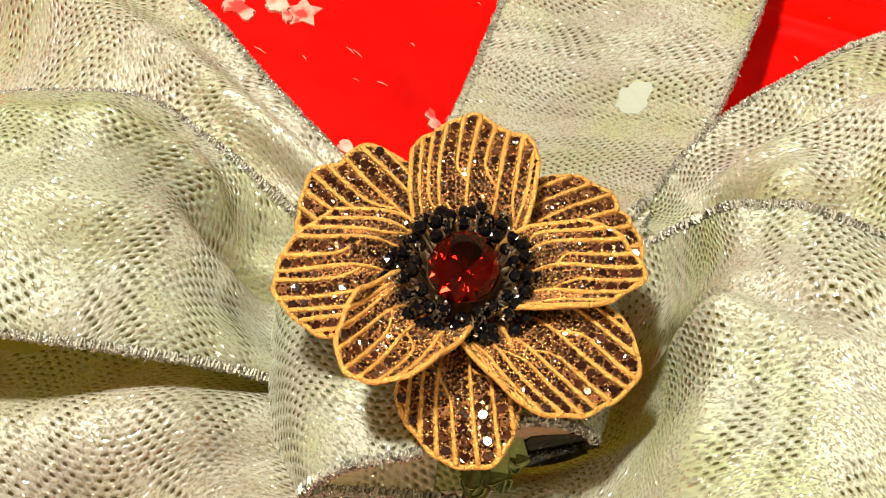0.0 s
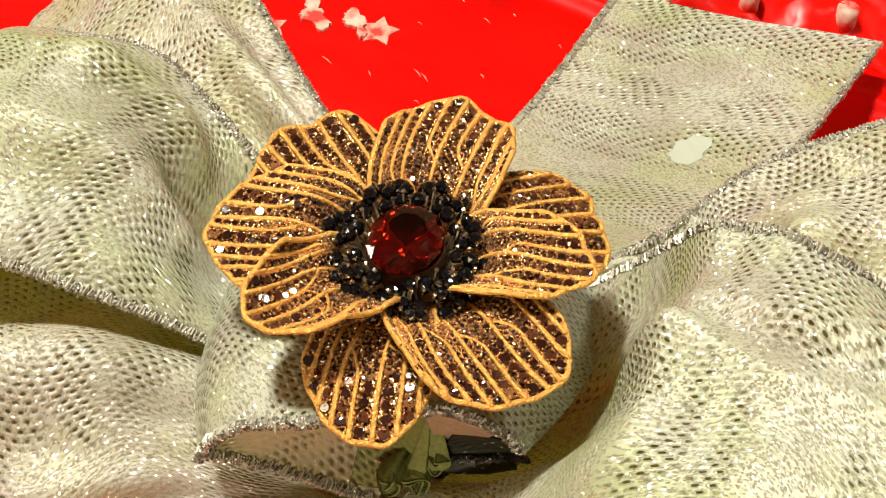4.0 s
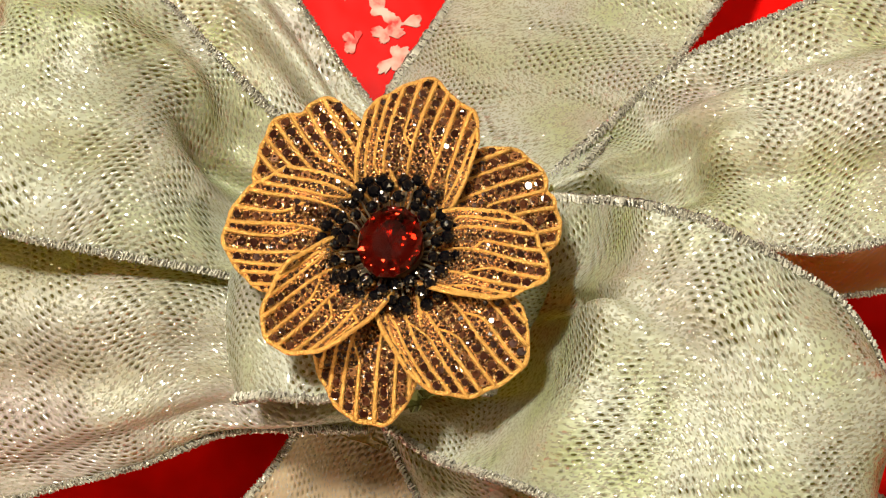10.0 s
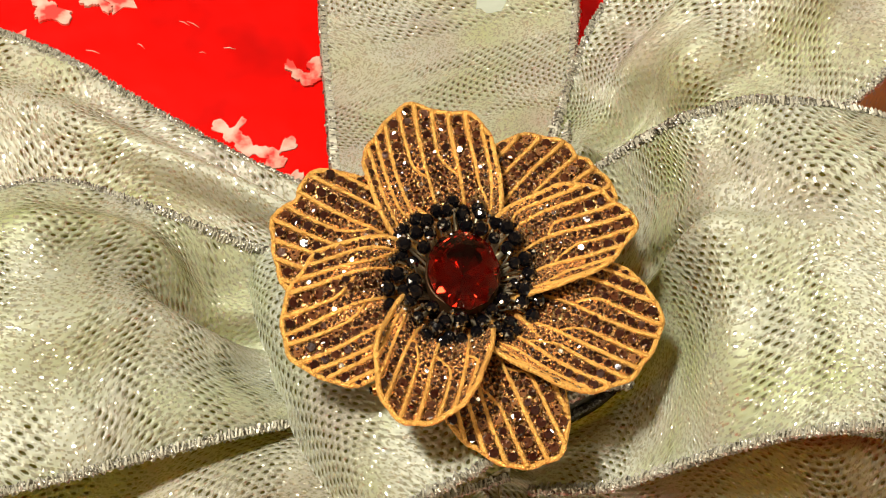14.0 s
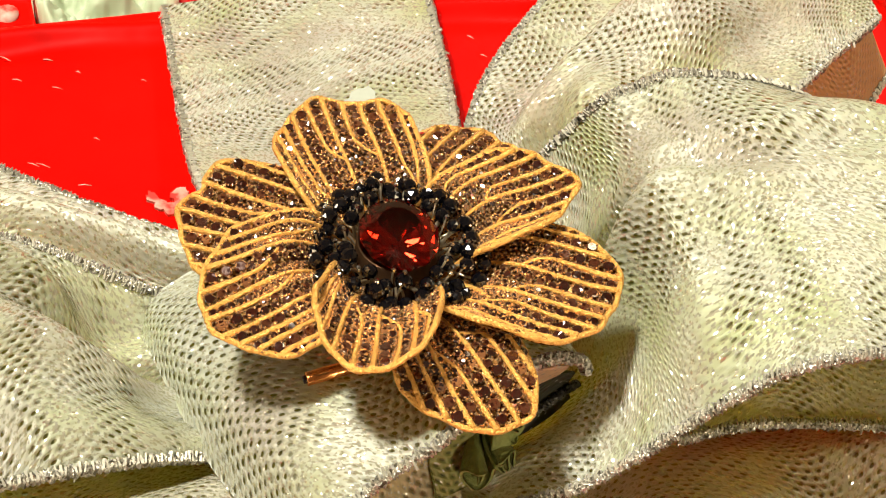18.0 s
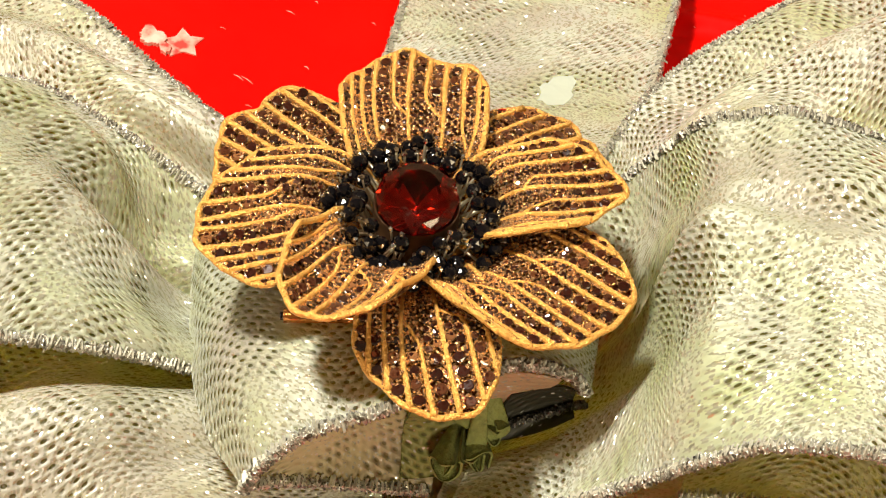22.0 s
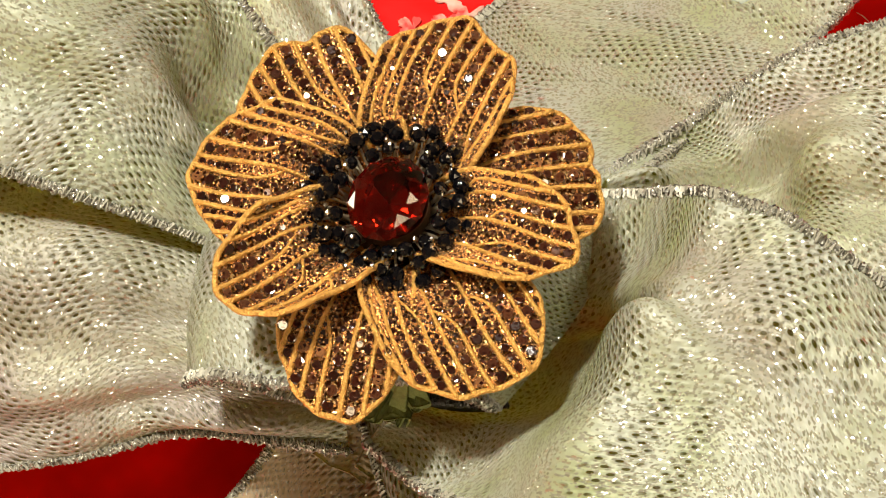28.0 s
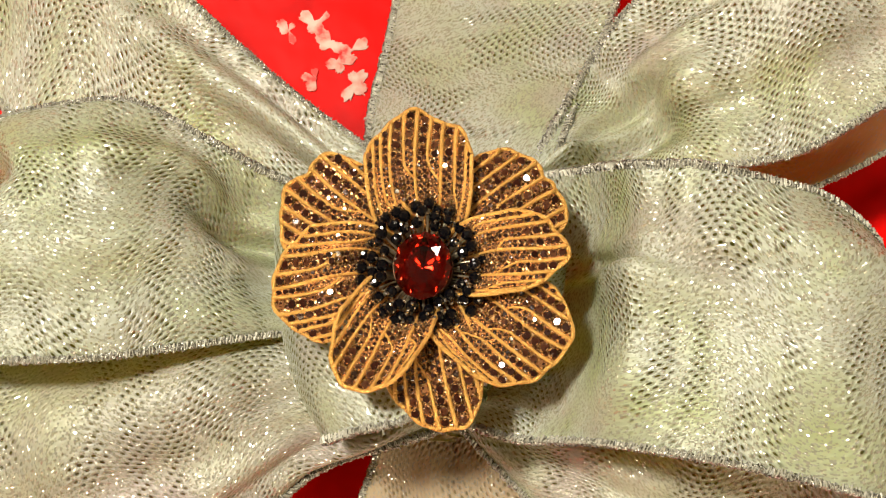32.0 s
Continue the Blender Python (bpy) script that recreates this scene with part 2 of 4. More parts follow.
def cord_material(name, tone):
    m, nt, b = mat(name)
    tc = nt.nodes.new("ShaderNodeTexCoord").outputs["Object"]
    v = node(nt, "ShaderNodeTexVoronoi", Scale=2200.0)
    nt.links.new(tc, v.inputs["Vector"])
    sc = nt.nodes.new("ShaderNodeSeparateColor")
    nt.links.new(v.outputs["Color"], sc.inputs[0])
    nt.links.new(ramp(nt, sc.outputs[0], [(0.0, (0.14 * tone, 0.12 * tone, 0.08 * tone)), (0.45, (0.52 * tone, 0.50 * tone, 0.40 * tone)), (1.0, (0.95 * tone, 0.93 * tone, 0.84 * tone))]), b.inputs["Base Color"])
    b.inputs["Metallic"].default_value, b.inputs["Roughness"].default_value = 0.7, 0.35
    bump(nt, b, v.outputs["Distance"], 0.9, 0.0006)
    return m


CORD = cord_material("lurex_cord", 0.8)
DARK_CORD = cord_material("black_lurex_cord", 0.22)


def foil_material(name, col, crinkle, scale, rough=0.5, shine=0.1):
    m, nt, b = mat(name)
    tc = nt.nodes.new("ShaderNodeTexCoord").outputs["Object"]
    n = node(nt, "ShaderNodeTexNoise", Scale=scale, Detail=3.0, Roughness=0.55)
    nt.links.new(tc, n.inputs["Vector"])
    deep = tuple(c * 0.5 for c in col)
    nt.links.new(mix_rgb(nt, ramp(nt, n.outputs["Fac"], [(0.3, (0, 0, 0)), (0.62, (1, 1, 1))]), deep, col), b.inputs["Base Color"])
    b.inputs["Roughness"].default_value, b.inputs["Specular IOR Level"].default_value = rough, shine
    bump(nt, b, n.outputs["Fac"], crinkle, 0.004)
    return m


RED = foil_material("red_wrapping_paper", (0.80, 0.002, 0.0003), 0.15, 45.0, 0.4, 0.05)
FOIL = foil_material("red_crumpled_foil", (0.72, 0.004, 0.001), 0.7, 40.0, 0.32, 0.2)


def plain(name, col, rough, metal=0.0, grain=0.0, scale=400.0, bumpy=0.0):
    m, nt, b = mat(name)
    tc = nt.nodes.new("ShaderNodeTexCoord").outputs["Object"]
    n = node(nt, "ShaderNodeTexNoise", Scale=scale, Detail=4.0)
    nt.links.new(tc, n.inputs["Vector"])
    lo = tuple(max(0, c * (1 - grain)) for c in col)
    hi = tuple(min(1, c * (1 + grain)) for c in col)
    nt.links.new(mix_rgb(nt, n.outputs["Fac"], lo, hi), b.inputs["Base Color"])
    b.inputs["Roughness"].default_value, b.inputs["Metallic"].default_value = rough, metal
    if bumpy:
        bump(nt, b, n.outputs["Fac"], bumpy, 0.0005)
    return m


BRIGHT = plain("bright_gold_grain", (0.95, 0.62, 0.32), 0.25, 0.9)


def print_material():
    """Thin white ink through which the red paper shows in blotches."""
    m, nt, b = mat("white_print")
    tc = nt.nodes.new("ShaderNodeTexCoord").outputs["Object"]
    n = node(nt, "ShaderNodeTexNoise", Scale=260.0, Detail=3.0)
    nt.links.new(tc, n.inputs["Vector"])
    nt.links.new(ramp(nt, n.outputs["Fac"], [(0.38, (0.66, 0.04, 0.03)), (0.48, (0.58, 0.26, 0.20)), (0.66, (0.58, 0.44, 0.36))]), b.inputs["Base Color"])
    b.inputs["Roughness"].default_value, b.inputs["Specular IOR Level"].default_value = 0.5, 0.2
    return m


PRINT = print_material()
CLOTH = plain("olive_cloth", (0.17, 0.19, 0.045), 0.75, 0.0, 0.45, 1400.0, 0.7)
STITCH = plain("silver_thread", (0.46, 0.44, 0.35), 0.5, 0.35, 0.7, 1500.0)
GOLD = plain("yellow_gold", (0.88, 0.45, 0.105), 0.40, 0.55, 0.25, 2800.0, 1.0)
PIN_GOLD = plain("red_gold", (1.0, 0.40, 0.12), 0.16, 0.95, 0.1, 900.0, 0.2)
DARK_GOLD = plain("blackened_gold", (0.07, 0.035, 0.015), 0.35, 0.8, 0.3, 900.0)
BLACK = plain("black_bead", (0.002, 0.002, 0.003), 0.04)
BLACK.node_tree.nodes["Principled BSDF"].inputs["Specular IOR Level"].default_value = 1.0
SILVER = plain("bright_silver", (0.90, 0.90, 0.86), 0.12, 1.0, 0.1)
STEEL = plain("pale_wire", (0.55, 0.48, 0.34), 0.3, 0.8, 0.1)
PAPER_WHITE = plain("white_satin_patch", (0.45, 0.49, 0.40), 0.45, 0.1, 0.06, 900.0)
TISSUE = plain("pale_green_tissue", (0.42, 0.50, 0.33), 0.6, 0.0, 0.15, 40.0)
TABLE = plain("table_wood", (0.20, 0.11, 0.06), 0.4, 0.0, 0.3, 20.0)
# tones of the unseen room, darkened and warmed to steer the bounced light
WALL = plain("warm_wall_paint", (0.26, 0.18, 0.10), 0.85, 0.0, 0.05, 4.0)
CEIL = plain("grey_ceiling_paint", (0.16, 0.14, 0.11), 0.9, 0.0, 0.03, 4.0)
LAMP_RING = plain("lamp_trim_metal", (0.7, 0.7, 0.68), 0.35, 0.8)


def pave_material():
    """Grained gold between the stones: every tiny grain has its own tilt and tone."""
    m, nt, b = mat("grained_gold_plate")
    tc = nt.nodes.new("ShaderNodeTexCoord").outputs["Object"]
    shiny, shade, normal = flake_normal(nt, tc, 3200.0, 0.6, 1.5)
    nt.links.new(ramp(nt, shade, [(0.0, (0.03, 0.006, 0.003)), (0.55, (0.09, 0.022, 0.008)), (0.72, (0.70, 0.36, 0.10)), (1.0, (1.0, 0.74, 0.34))]), b.inputs["Base Color"])
    b.inputs["Metallic"].default_value, b.inputs["Roughness"].default_value = 0.75, 0.34
    nt.links.new(normal, b.inputs["Normal"])
    # the plate is pierced behind the stones, so some golden light comes through
    pierced = node(nt, "ShaderNodeBsdfTranslucent", Color=(1.0, 0.55, 0.10, 1))
    blend = node(nt, "ShaderNodeMixShader", Fac=0.13)
    nt.links.new(b.outputs[0], blend.inputs[1])
    nt.links.new(pierced.outputs[0], blend.inputs[2])
    nt.links.new(blend.outputs[0], nt.nodes["Material Output"].inputs["Surface"])
    return m


PLATE = pave_material()


def gem_material():
    """Dark maroon stones; back facets' inner reflections are painted as small tilted amber cells."""
    m, nt, b = mat("brown_gem")
    tc = nt.nodes.new("ShaderNodeTexCoord").outputs["Object"]
    info = nt.nodes.new("ShaderNodeObjectInfo")
    geo = nt.nodes.new("ShaderNodeNewGeometry")
    shiny, shade, normal = flake_normal(nt, tc, 2600.0, 0.45, 0.9)
    r = math_node(nt, "FRACT", math_node(nt, "ADD", info.outputs["Random"], geo.outputs["Random Per Island"]))
    body = ramp(nt, r, [(0.0, (0.010, 0.002, 0.001)), (0.5, (0.035, 0.008, 0.004)), (0.85, (0.10, 0.032, 0.012)), (1.0, (0.26, 0.11, 0.04))])
    inner_glint = ramp(nt, shade, [(0.0, (0.01, 0.001, 0.001)), (0.55, (0.08, 0.010, 0.004)), (0.85, (0.42, 0.12, 0.03)), (1.0, (0.9, 0.5, 0.2))])
    nt.links.new(mix_rgb(nt, shiny, body, inner_glint), b.inputs["Base Color"])
    nt.links.new(math_node(nt, "MULTIPLY", shiny, 0.4), b.inputs["Metallic"])
    nt.links.new(normal, b.inputs["Normal"])
    b.inputs["Roughness"].default_value, b.inputs["Specular IOR Level"].default_value = 0.06, 0.5
    b.inputs["IOR"].default_value = 1.85
    b.inputs["Coat Weight"].default_value, b.inputs["Coat Roughness"].default_value, b.inputs["Coat IOR"].default_value = 1.0, 0.02, 1.8
    return m


GEM = gem_material()


def ruby_material():
    m, nt, b = mat("red_gemstone")
    b.inputs["Base Color"].default_value = (0.92, 0.02, 0.008, 1)
    b.inputs["Transmission Weight"].default_value, b.inputs["IOR"].default_value = 1.0, 1.76
    b.inputs["Roughness"].default_value = 0.01
    return m


RUBY = ruby_material()


# ---- geometry helpers (centimetres in, metres out) ----
def mesh_of(name, verts, faces, material, uvs=None, smooth=True):
    me = bpy.data.meshes.new(name)
    me.from_pydata([tuple(c * CM for c in v) for v in verts], [], faces)
    if uvs is not None:
        layer = me.uv_layers.new(name="UVMap")
        loops = np.empty(len(me.loops), dtype=np.int32)
        me.loops.foreach_get("vertex_index", loops)
        layer.data.foreach_set("uv", np.asarray(uvs, np.float32)[loops].ravel())
    me.materials.append(material)
    if smooth:
        me.polygons.foreach_set("use_smooth", [True] * len(me.polygons))
    me.update()
    return me


def part(name, me, parent, label=""):
    ob = new(name, me)
    ob.parent = parent
    if label:
        ob["label"] = label
    return ob


def thing(name, label, category, group="", kind=""):
    return tagged(new(name), label, category, group, kind)


def spline(points, n):
    """Catmull-Rom through the points, n samples."""
    p = np.asarray(points, float)
    p = np.concatenate([[2 * p[0] - p[1]], p, [2 * p[-1] - p[-2]]])
    t = np.linspace(0, len(p) - 3 - 1e-9, n)
    i = t.astype(int)
    f = (t - i)[:, None]
    a, b, c, d = p[i], p[i + 1], p[i + 2], p[i + 3]
    return 0.5 * (2 * b + (c - a) * f + (2 * a - 5 * b + 4 * c - d) * f**2 + (3 * b - a - 3 * c + d) * f**3)


def patch(rows, nu, nv):
    """A smooth grid through rows of control points (each row runs along the ribbon)."""
    along = np.array([spline(r, nu) for r in rows])
    return np.array([spline(along[:, i], nv) for i in range(nu)]).transpose(1, 0, 2)


def grid_normals(g):
    du, dv = np.gradient(g, axis=1), np.gradient(g, axis=0)
    n = np.cross(du, dv)
    n /= np.linalg.norm(n, axis=2, keepdims=True) + 1e-9
    return n if n[..., 2].mean() > 0 else -n


def wrinkled(g, seed, amount=0.05, size=1.2, ridges=(), gather=(0.0, 3.0), dents=()):
    """Crumple along the normal; ridges: (across position, width, height) of folds that run along the ribbon."""
    n = grid_normals(g)
    h = np.zeros(g.shape[:2])
    for j in range(g.shape[0]):
        for i in range(g.shape[1]):
            x, y, z = g[j, i] / 1.35
            h[j, i] = amount * (noise.noise((x / size + seed, y / size, z / size)) + 0.22 * noise.noise((x / size * 2.3, y / size * 2.3 + seed, 1.7)))
    for dx, dy, rad, deep in dents:
        h -= deep * np.exp(-((g[..., 0] - dx) ** 2 + (g[..., 1] - dy) ** 2) / rad**2)
    v = np.linspace(0, 1, g.shape[0])[:, None]
    h *= 0.25 + 0.75 * (1 - (2 * v - 1) ** 6)
    for at, width, height in ridges:
        h += height * np.exp(-(((v - at) / width) ** 2))
    u = np.linspace(0, 1, g.shape[1])[None, :]
    tall, count = gather
    sway = 0.35 * np.sin(3.0 * u + seed)
    h += tall * np.exp(-1.5 * u) * (1 - np.exp(-14 * u)) * np.sin(2 * math.pi * count * (v + sway / count) + seed) * np.sin(math.pi * v) ** 0.5
    return g + n * h[..., None]


def sheet(name, g, material, thick=0.025, uv_shift=(0, 0)):
    """A ribbon sheet with both faces and closed edges from a grid of points."""
    nv, nu, _ = g.shape
    n = grid_normals(g)
    top, low = g + n * thick / 2, g - n * thick / 2
    lu = np.concatenate([[0], np.cumsum(np.linalg.norm(np.diff(g[nv // 2], axis=0), axis=1))])
    lv = np.concatenate([[0], np.cumsum(np.linalg.norm(np.diff(g[:, nu // 2], axis=0), axis=1))])
    uu, vv = np.meshgrid(lu + uv_shift[0], lv + uv_shift[1])
    verts = np.concatenate([top.reshape(-1, 3), low.reshape(-1, 3)])
    uvs = np.concatenate([np.stack([uu, vv], -1).reshape(-1, 2)] * 2)
    idx = np.arange(nv * nu).reshape(nv, nu)
    q = np.stack([idx[:-1, :-1], idx[:-1, 1:], idx[1:, 1:], idx[1:, :-1]], -1).reshape(-1, 4)
    off = nv * nu
    ring = np.concatenate([idx[0, :], idx[1:, -1], idx[-1, -2::-1], idx[-2:0:-1, 0]])
    nxt = np.roll(ring, -1)
    side = np.stack([ring, nxt, nxt + off, ring + off], -1)
    faces = np.concatenate([q, q[:, ::-1] + off, side])
    return mesh_of(name, verts.tolist(), faces.tolist(), material, uvs)


def tube(name, path, radius, material, sides=6, fuzz=0.0, seed=0, caps=True):
    p = np.asarray(path, float)
    rad = np.broadcast_to(np.asarray(radius, float), (len(p),))
    tan = np.gradient(p, axis=0)
    tan /= np.linalg.norm(tan, axis=1, keepdims=True) + 1e-9
    ref = np.array([0.13, 0.21, 1.0])
    a = np.cross(tan, ref)
    a /= np.linalg.norm(a, axis=1, keepdims=True) + 1e-9
    b = np.cross(tan, a)
    rng = np.random.RandomState(seed)
    ang = np.linspace(0, 2 * math.pi, sides, endpoint=False)
    verts = []
    for k in range(len(p)):
        r = rad[k] * (1 + fuzz * rng.uniform(-1, 1, sides))
        verts += [tuple(p[k] + r[s] * (math.cos(ang[s]) * a[k] + math.sin(ang[s]) * b[k])) for s in range(sides)]
    faces = [(k * sides + s, k * sides + (s + 1) % sides, (k + 1) * sides + (s + 1) % sides, (k + 1) * sides + s) for k in range(len(p) - 1) for s in range(sides)]
    if caps:
        faces += [tuple(range(sides))[::-1], tuple((len(p) - 1) * sides + s for s in range(sides))]
    return mesh_of(name, verts, faces, material)


def box_mesh(name, x0, x1, y0, y1, z0, z1, material, r=0.15):
    bm = bmesh.new()
    bmesh.ops.create_cube(bm, size=1.0)
    for v in bm.verts:
        v.co = Vector(((x0 + x1) / 2 + v.co.x * (x1 - x0), (y0 + y1) / 2 + v.co.y * (y1 - y0), (z0 + z1) / 2 + v.co.z * (z1 - z0))) * CM
    if r:
        bmesh.ops.bevel(bm, geom=bm.edges[:], offset=r * CM, segments=3, affect="EDGES", profile=0.5)
    me = bpy.data.meshes.new(name)
    bm.to_mesh(me)
    bm.free()
    me.materials.append(material)
    return me


# ---- the room: unseen, added for bounced light and reflections ----
def slab(name, x0, x1, y0, y1, z0, z1, material):
    return tagged(new(name, box_mesh(name, x0, x1, y0, y1, z0, z1, material, 0)), kind="structure")


slab("floor", -200, 200, -200, 200, FLOOR_Z - 10, FLOOR_Z, TABLE)
slab("ceiling", -212, 212, -212, 212, CEIL_Z, CEIL_Z + 10, CEIL)
slab("wall_north", -212, 212, 200, 212, FLOOR_Z - 10, CEIL_Z, WALL)


def holed_wall(name, boxes):
    """A wall of several blocks in one mesh, left open round its added fill lamp."""
    bm = bmesh.new()
    for block in boxes:
        me = box_mesh(name, *block, WALL, 0)
        bm.from_mesh(me)
        bpy.data.meshes.remove(me)
    me = bpy.data.meshes.new(name)
    bm.to_mesh(me)
    bm.free()
    me.materials.append(WALL)
    return tagged(new(name, me), kind="structure")


LOW = FLOOR_Z - 10
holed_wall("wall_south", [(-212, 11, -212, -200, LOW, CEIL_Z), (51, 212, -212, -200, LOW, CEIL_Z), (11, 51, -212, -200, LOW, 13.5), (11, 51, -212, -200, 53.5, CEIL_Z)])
slab("wall_east", 200, 212, -200, 200, FLOOR_Z - 10, CEIL_Z, WALL)
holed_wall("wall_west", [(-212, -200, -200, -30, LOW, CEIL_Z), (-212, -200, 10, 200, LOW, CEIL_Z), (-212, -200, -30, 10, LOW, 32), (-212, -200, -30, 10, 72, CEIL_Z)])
# frames and backing plates round the two added fill lamps
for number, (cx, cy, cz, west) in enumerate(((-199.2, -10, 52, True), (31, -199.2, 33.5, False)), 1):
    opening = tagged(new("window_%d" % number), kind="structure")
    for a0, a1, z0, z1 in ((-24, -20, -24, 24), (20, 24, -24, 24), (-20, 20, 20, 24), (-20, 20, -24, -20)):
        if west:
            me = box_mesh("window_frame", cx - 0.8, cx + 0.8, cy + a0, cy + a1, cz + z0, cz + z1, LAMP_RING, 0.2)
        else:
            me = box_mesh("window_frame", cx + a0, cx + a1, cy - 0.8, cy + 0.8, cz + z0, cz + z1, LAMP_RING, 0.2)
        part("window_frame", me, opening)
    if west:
        me = box_mesh("backing_plate", -211, -210, cy - 20, cy + 20, cz - 20, cz + 20, PAPER_WHITE, 0)
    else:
        me = box_mesh("backing_plate", cx - 20, cx + 20, -211, -210, cz - 20, cz + 20, PAPER_WHITE, 0)
    part("backing_plate", me, opening, "white plate behind the added fill lamp")

# ---- table, gift box, things behind it ----
TABLE_TOP = BOX_TOP - 9.0
table = thing("table", "dark wooden table under the wrapped gift", "table")
part("tabletop", box_mesh("tabletop", -45, 45, -35, 40, TABLE_TOP - 3, TABLE_TOP, TABLE, 0.4), table)
for sx in (-41, 41):
    for sy in (-31, 36):
        part("leg", box_mesh("leg", sx - 2, sx + 2, sy - 2, sy + 2, FLOOR_Z, TABLE_TOP - 3, TABLE, 0.3), table)

gift = thing("gift_box", "gift box wrapped in glossy red paper with white print", "gift box")
part("wrapped_body", box_mesh("wrapped_body", -14, 14, -14, 12.0, TABLE_TOP, BOX_TOP - 0.5, RED, 0.2), gift)


def paper_top():
    """Paper over the lid: flat, with rolled edges and a loose crease along the far edge."""
    xs = np.linspace(-14.1, 14.1, 90)
    ys = np.concatenate([np.linspace(-14.1, 9.6, 60), np.linspace(9.8, 12.15, 50)])
    verts = []
    for y in ys:
        for x in xs:
            side = min(x + 14.1, 14.1 - x, y + 14.1, 12.15 - y)
            z = BOX_TOP - 0.55 * max(0.0, 1 - side / 0.25) ** 2
            ym = 11.2 - 0.07 * (x + 3) + 0.05 * math.sin(1.7 * x)
            z -= 0.17 * math.exp(-(((y - ym) / 0.26) ** 2)) * (0.6 + 0.4 * math.sin(0.9 * x))
            z += 0.12 * math.exp(-(((y - ym - 0.45) / 0.2) ** 2))
            verts.append((x, y, z))
    nx, ny = len(xs), len(ys)
    faces = [(j * nx + i, j * nx + i + 1, (j + 1) * nx + i + 1, (j + 1) * nx + i) for j in range(ny - 1) for i in range(nx - 1)]
    part("paper_top", mesh_of("paper_top", verts, faces, RED), gift, "loose glossy red paper over the lid")


paper_top()
# ---- the bow ----
bow = thing("gift_bow", "large bow of pale silver-green metallic gauze ribbon", "bow")


def cord(parent, path, seed, radius=0.075, n=None):
    p = spline(path, n or max(24, int(len(path) * 26)))
    return part("edge_cord", tube("edge_cord", p, radius, CORD, 7, 0.45, seed), parent, "glittering silver metallic edge cord")


def stitches(g, row, seed):
    """Overlock stitches that wrap the cord along one edge of a ribbon grid, with a few loose hairs."""
    rng = np.random.RandomState(seed)
    inner = 3 if row == 0 else -4
    nrm = grid_normals(g)[row]
    edge, inward = g[row], g[inner] - g[row]
    inward = inward / (np.linalg.norm(inward, axis=1, keepdims=True) + 1e-9)
    length = np.concatenate([[0], np.cumsum(np.linalg.norm(np.diff(edge, axis=0), axis=1))])
    at = np.arange(0.05, length[-1] - 0.05, 0.058)
    at = at + rng.uniform(-0.016, 0.016, len(at))
    pick = lambda q, a: np.array([np.interp(a, length, q[:, k]) for k in range(3)])
    verts, faces = [], []
    for a in at:
        p, d, n = pick(edge, a), pick(inward, a), pick(nrm, a)
        t = np.cross(n, d)
        lean, out = rng.uniform(-0.04, 0.04), rng.uniform(0.045, 0.068)
        if rng.rand() < 0.03:
            out += rng.uniform(0.03, 0.08)
        run = [p - d * out - n * 0.01, p - d * 0.02 + n * rng.uniform(0.055, 0.075), p + d * rng.uniform(0.06, 0.11) + n * 0.03 + t * lean]
        o = len(verts)
        w = rng.uniform(0.013, 0.024)
        for q in run:
            verts += [tuple(q + t * w), tuple(q - t * w), tuple(q + n * w * 1.6)]
        for k in (0, 3):
            faces += [(o + k, o + k + 1, o + k + 4, o + k + 3), (o + k + 1, o + k + 2, o + k + 5, o + k + 4), (o + k + 2, o + k, o + k + 3, o + k + 5)]
        faces += [(o, o + 2, o + 1), (o + 6, o + 7, o + 8)]
    return mesh_of("edge_stitching", verts, faces, STITCH, None, False)


def ribbon(name, rows, material, seed, label, nu=90, nv=60, amount=0.05, size=1.2, ridges=(), cords=(True, True), shift=(0, 0), gather=(0.0, 3.0), dents=()):
    g = wrinkled(patch(rows, nu, nv), seed, amount, size, ridges, gather, dents)
    ob = part(name, sheet(name, g, material, 0.03, shift), bow, label)
    for on, row, k in ((cords[0], 0, 1), (cords[1], -1, 2)):
        if on:
            part("edge_cord", tube("edge_cord", spline(g[row][::3], nu * 3), 0.070, CORD, 7, 0.45, seed * 7 + k), ob, "glittering silver metallic edge cord")
            tagged(part("edge_stitching", stitches(g, row, seed * 7 + k), ob, "silver overlock stitches along the hem"), kind="stuff")
    return g, ob


# tail that runs away over the box top and ends at its far edge
tail_grid, tail = ribbon("long_tail", [
    [(-1.2, 1.6, -2.5), (-1.35, 3.2, -3.3), (-1.25, 5.0, -4.6), (-1.1, 7.5, -5.8), (-0.75, 11.65, -6.35)],
    [(0.3, 1.6, -2.3), (0.5, 3.2, -3.1), (0.9, 5.0, -4.3), (1.1, 7.5, -5.5), (1.6, 11.7, -6.2)],
    [(1.9, 1.6, -2.5), (2.35, 3.4, -3.3), (2.9, 5.2, -4.4), (3.5, 7.5, -5.1), (4.3, 11.9, -5.9)],
], RIBBON, 1, "flat tail with a straight cut end", amount=0.06, size=2.0)

